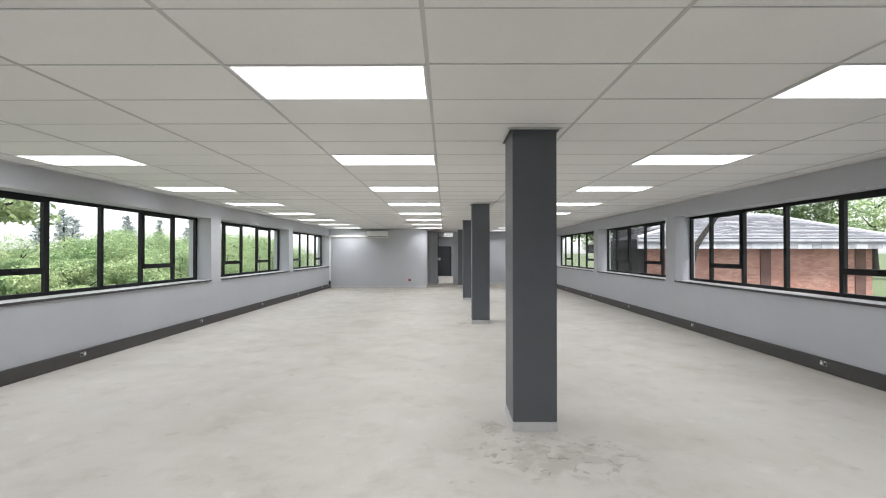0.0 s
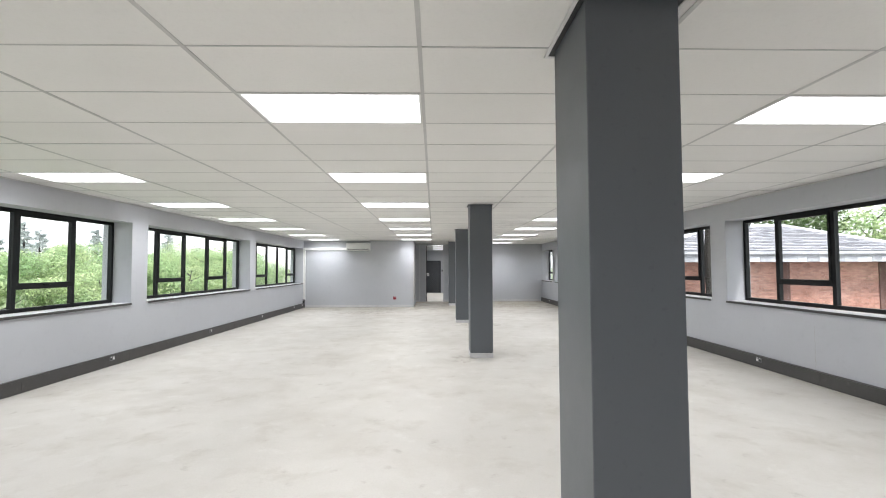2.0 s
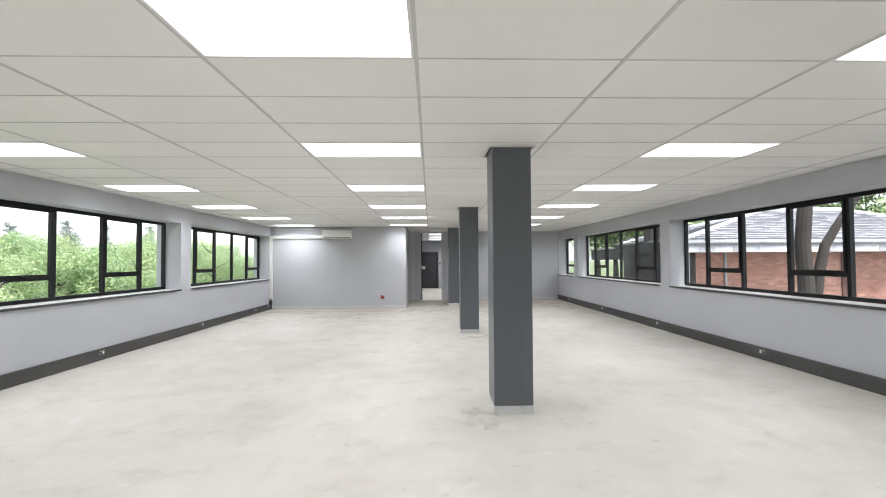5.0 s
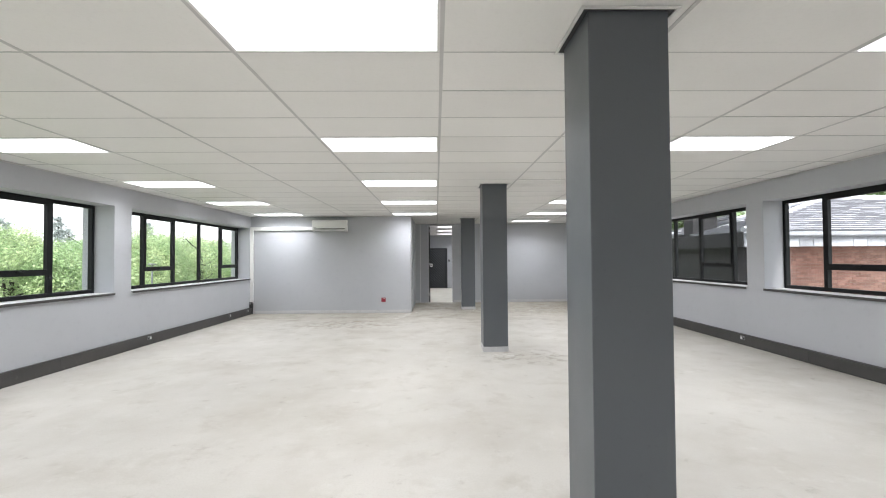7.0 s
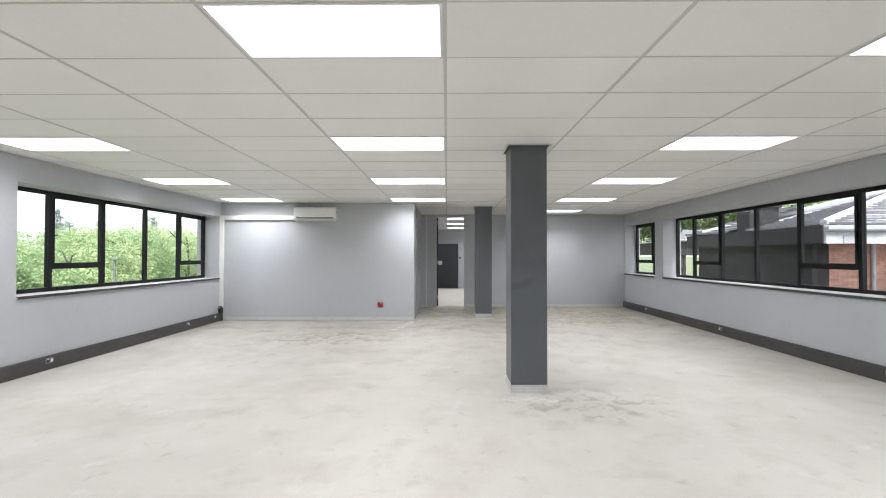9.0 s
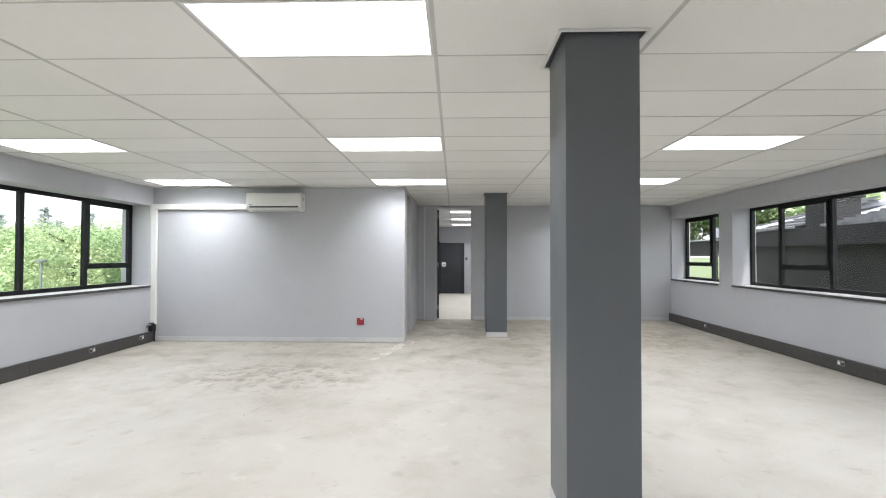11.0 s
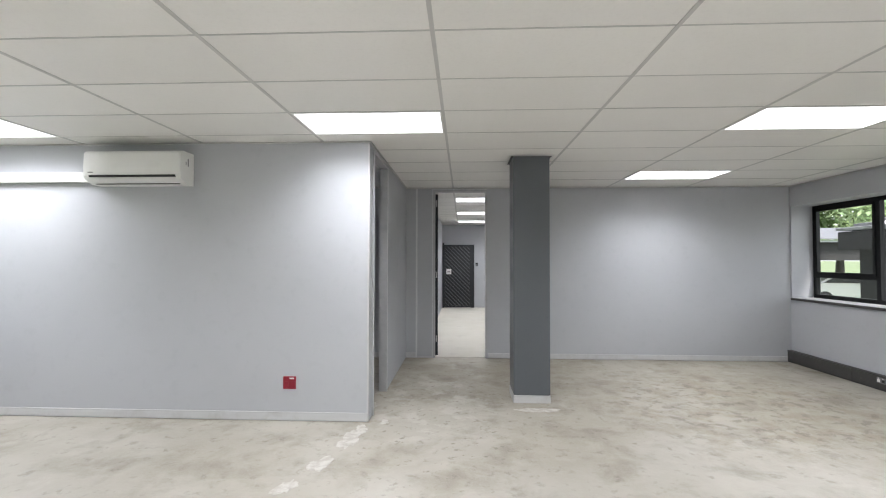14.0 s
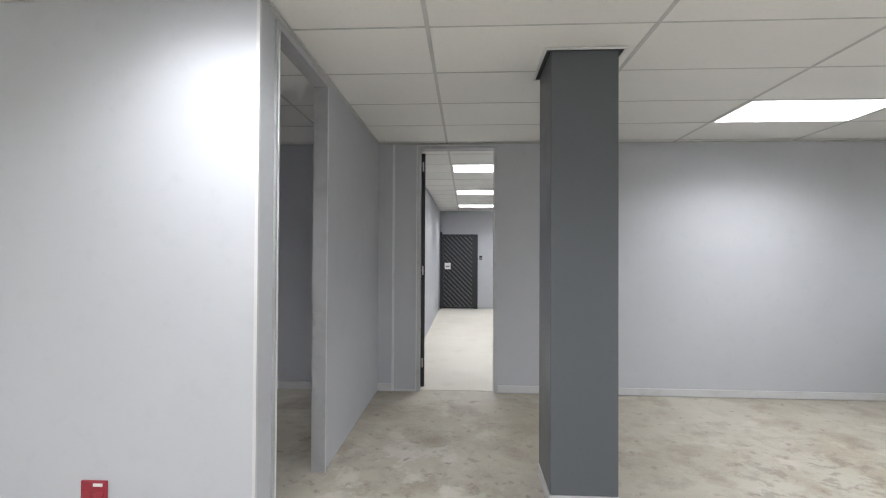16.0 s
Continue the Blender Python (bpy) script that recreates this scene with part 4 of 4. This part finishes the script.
LUSH = "leafy bright green garden tree outside the windows"
k = 0
for x, y, h, s in ((-11.5, 5.5, 1.9, 1.7), (-12.2, 8.6, 2.0, 1.9), (-11.2, 11.6, 2.05, 1.8), (-12.0, 14.6, 2.2, 2.0), (-11.4, 17.6, 2.35, 2.0), (-12.3, 20.6, 2.7, 2.1), (-11.6, 23.6, 2.7, 2.1), (-12.4, 26.8, 3.0, 2.3), (-11.8, 30.0, 3.2, 2.3), (-12.8, 33.5, 3.3, 2.5),
                   (-15.5, 11.0, 2.2, 2.2), (-16.0, 16.0, 2.35, 2.3), (-16.0, 20.5, 2.7, 2.4), (-16.2, 25.0, 3.1, 2.5), (-17.0, 30.0, 3.4, 2.6), (-16.0, 36.0, 3.8, 3.0), (-21.0, 40.0, 4.1, 3.2), (-22.0, 30.0, 3.3, 3.0), (-21.0, 22.0, 2.6, 2.6), (-11.0, 2.5, 1.9, 1.7)):
    k += 1
    h += (-0.3 if y < 15.5 else -0.15 if y < 24 else 0.4) if x > -14 else (-0.3 if y < 17 else 0.4)
    tree(x, y, h, s, 0.2, 0.048, 22000, LEAF, k, LUSH, clumps=17, lobe=1.4)
for x, y, h, s, low in ((-38.7, 45, 5.8, 1.7, 1.0), (-43, 47, 4.6, 1.8, 1.0), (-38, 53, 5.9, 1.8, 1.0), (-36, 56, 5.4, 1.3, 1.2), (-41, 58, 5.2, 2.2, 1.0), (-47, 40, 5.2, 2.0, 1.2), (-40, 70, 6.6, 2.6, 1.5), (-52, 62, 6.4, 2.8, 1.5)):
    k += 1
    conifer(x, y, h + 0.7, 0.75 * s, low, k)
tree(-13.6, 13.2, 5.0, 1.7, 2.6, 0.12, 2600, LEAF, 60, LUSH)
for x, y, h, s in ((16, 44, 8.0, 4.0), (24, 42, 7.5, 3.8), (31, 40, 8.5, 4.2), (38, 33, 8.5, 4.2), (39, 24, 8.0, 4.0), (42, 44, 9.0, 4.5), (10.5, 50, 8.0, 4.2), (19, 56, 9.0, 4.5), (20.5, 45.5, 7.5, 3.6), (27.5, 50, 9.0, 4.4)):
    k += 1
    tree(x, y, h, s, 2.2, 0.17, 4200, LEAF_DARK if k % 2 else LEAF, k, "tall dense tree behind the brick house", clumps=30)


def leaning_tree(x, y):
    ob = thing("tree", "dark tree with one straight and one leaning stem", "tree", at=(x, y, GZ))
    rng = np.random.default_rng(90)
    bm = bmesh.new()
    tube(bm, [(0, 0, 0), (-0.02, 0, 0.7), (0.03, 0.03, 1.5), (-0.01, 0.05, 2.4), (0.06, 0, 3.6), (0.0, 0, 5.0), (0.1, 0, 6.2)], [0.22, 0.16, 0.145, 0.14, 0.13, 0.11, 0.05], 12)
    for a, h in ((0.6, 3.9), (2.9, 4.3), (4.8, 4.8)):
        tube(bm, [(0.05, 0, h), (0.05 + 0.6 * math.cos(a), 0.6 * math.sin(a), h + 0.6), (0.05 + 1.3 * math.cos(a), 1.3 * math.sin(a), h + 1.5)], [0.07, 0.05, 0.02], 7)
    part("trunk", bm, BARK, ob)
    bm = tube(bmesh.new(), [(0.12, 0, 0.1), (0.17, 0, 1.0), (0.27, 0, 1.75), (0.42, 0, 2.35), (0.68, 0, 2.75), (0.95, 0, 3.12), (1.5, 0, 3.9), (2.1, 0.1, 5.2)], [0.12, 0.105, 0.10, 0.09, 0.08, 0.075, 0.06, 0.03], 12)
    part("leaning_stem", bm, BARK, ob)
    leaf_cloud("crown", (1.0, 0, 6.5), (2.3, 2.0, 1.3), 4200, 0.10, LEAF_DARK, ob, rng)
    return ob


leaning_tree(7.57, 14.5)


# ---- floor marks ----
def spill(x, y, w, d, seed, mat=None):
    rng = np.random.default_rng(seed)
    bm = bmesh.new()
    n = 46
    waves = [(f, rng.uniform(0.03, 0.36 / f ** 0.7), rng.uniform(0, 6.3)) for f in (1, 2, 3, 5, 8, 13)]
    reach = [0.75 + sum(q * math.sin(f * 2 * math.pi * i / n + c) for f, q, c in waves) for i in range(n)]
    ring = [(x + w * reach[i] * math.cos(2 * math.pi * i / n), y + d * reach[i] * math.sin(2 * math.pi * i / n)) for i in range(n)]
    top = [bm.verts.new((px, py, 0.0025)) for px, py in ring]
    low = [bm.verts.new((x + (px - x) * 1.06, y + (py - y) * 1.06, 0.0)) for px, py in ring]
    mid = bm.verts.new((x, y, 0.003))
    for i in range(n):
        bm.faces.new((top[i], top[(i + 1) % n], mid))
        bm.faces.new((low[i], low[(i + 1) % n], top[(i + 1) % n], top[i]))
    return thing("floor_smear", "thin dried smear on the bare concrete floor", "stain", bm, mat or SPILL, group="floor smears")


for row in ((-1.02, 19.85, 0.10, 0.24, 1), (-1.14, 19.42, 0.09, 0.16, 2), (-0.98, 20.12, 0.07, 0.12, 3), (-1.25, 19.1, 0.07, 0.12, 4), (-1.0, 20.75, 0.06, 0.16, 5), (0.62, 14.75, 0.30, 0.12, 6), (0.75, 20.7, 0.22, 0.09, 7), (-0.8, 20.3, 0.05, 0.08, 8)):
    spill(*row)


def crack(pts, width):
    bm = bmesh.new()
    rng = np.random.default_rng(len(pts))
    fine = []
    for (ax, ay), (bx, by) in zip(pts, pts[1:]):
        fine += [(ax + (bx - ax) * f + rng.normal() * 0.012, ay + (by - ay) * f + rng.normal() * 0.012) for f in np.linspace(0, 1, 9)[:-1]]
    rows = []
    for i, (px, py) in enumerate(fine):
        w = width * (0.4 + 0.6 * rng.random())
        rows.append((bm.verts.new((px - w, py - w * 0.5, 0.0015)), bm.verts.new((px + w, py + w * 0.5, 0.0015))))
    for a, b in zip(rows, rows[1:]):
        bm.faces.new((a[0], a[1], b[1], b[0]))
    return thing("floor_crack", "thin dark crack in the concrete floor", "crack", bm, CRACK)


crack([(-2.05, 16.7), (-1.95, 17.2), (-1.7, 17.6), (-1.62, 18.0), (-1.2, 18.35), (-0.9, 18.5)], 0.006)
for row in ((0.62, 3.62, 0.14, 0.16, 11), (0.95, 3.66, 0.16, 0.10, 12), (0.35, 4.05, 0.10, 0.22, 13), (0.40, 9.8, 0.10, 0.2, 16)):
    spill(*row, mat=DAMP)

seam = bmesh.new()
edge_rows = []
for i in range(15):
    h, w = 0.19 + 0.045 * i, 0.0022 * (1.2 - 0.06 * i)
    y = 8.12 + 0.006 * math.sin(2.3 * i) + 0.003 * math.sin(5.1 * i)
    edge_rows.append((seam.verts.new((XR - 0.0015, y - w, h)), seam.verts.new((XR - 0.0015, y + w, h))))
for a, b in zip(edge_rows, edge_rows[1:]):
    seam.faces.new((a[0], a[1], b[1], b[0]))
thing("wall_crack", "hairline upright crack in the grey wall paint", "crack", seam, CRACK)

POST_PAINT = material("faded_post_paint", (0.17, 0.19, 0.19), 0.6, spots=[(7, 4, 0.45, 0.7, (0.24, 0.26, 0.26), 0.6)])
lamp = thing("garden_lamp", "slim grey garden lamp post among the green trees", "lamp post", at=(-9.45, 22.5, GZ))
part("post", tube(bmesh.new(), [(0, 0, 0), (0, 0, 1.9)], [0.032, 0.028], 10), POST_PAINT, lamp)
part("lamp_head", boxes((-0.10, 0.10, -0.06, 0.06, 1.9, 1.95), bevel=0.01), POST_PAINT, lamp)
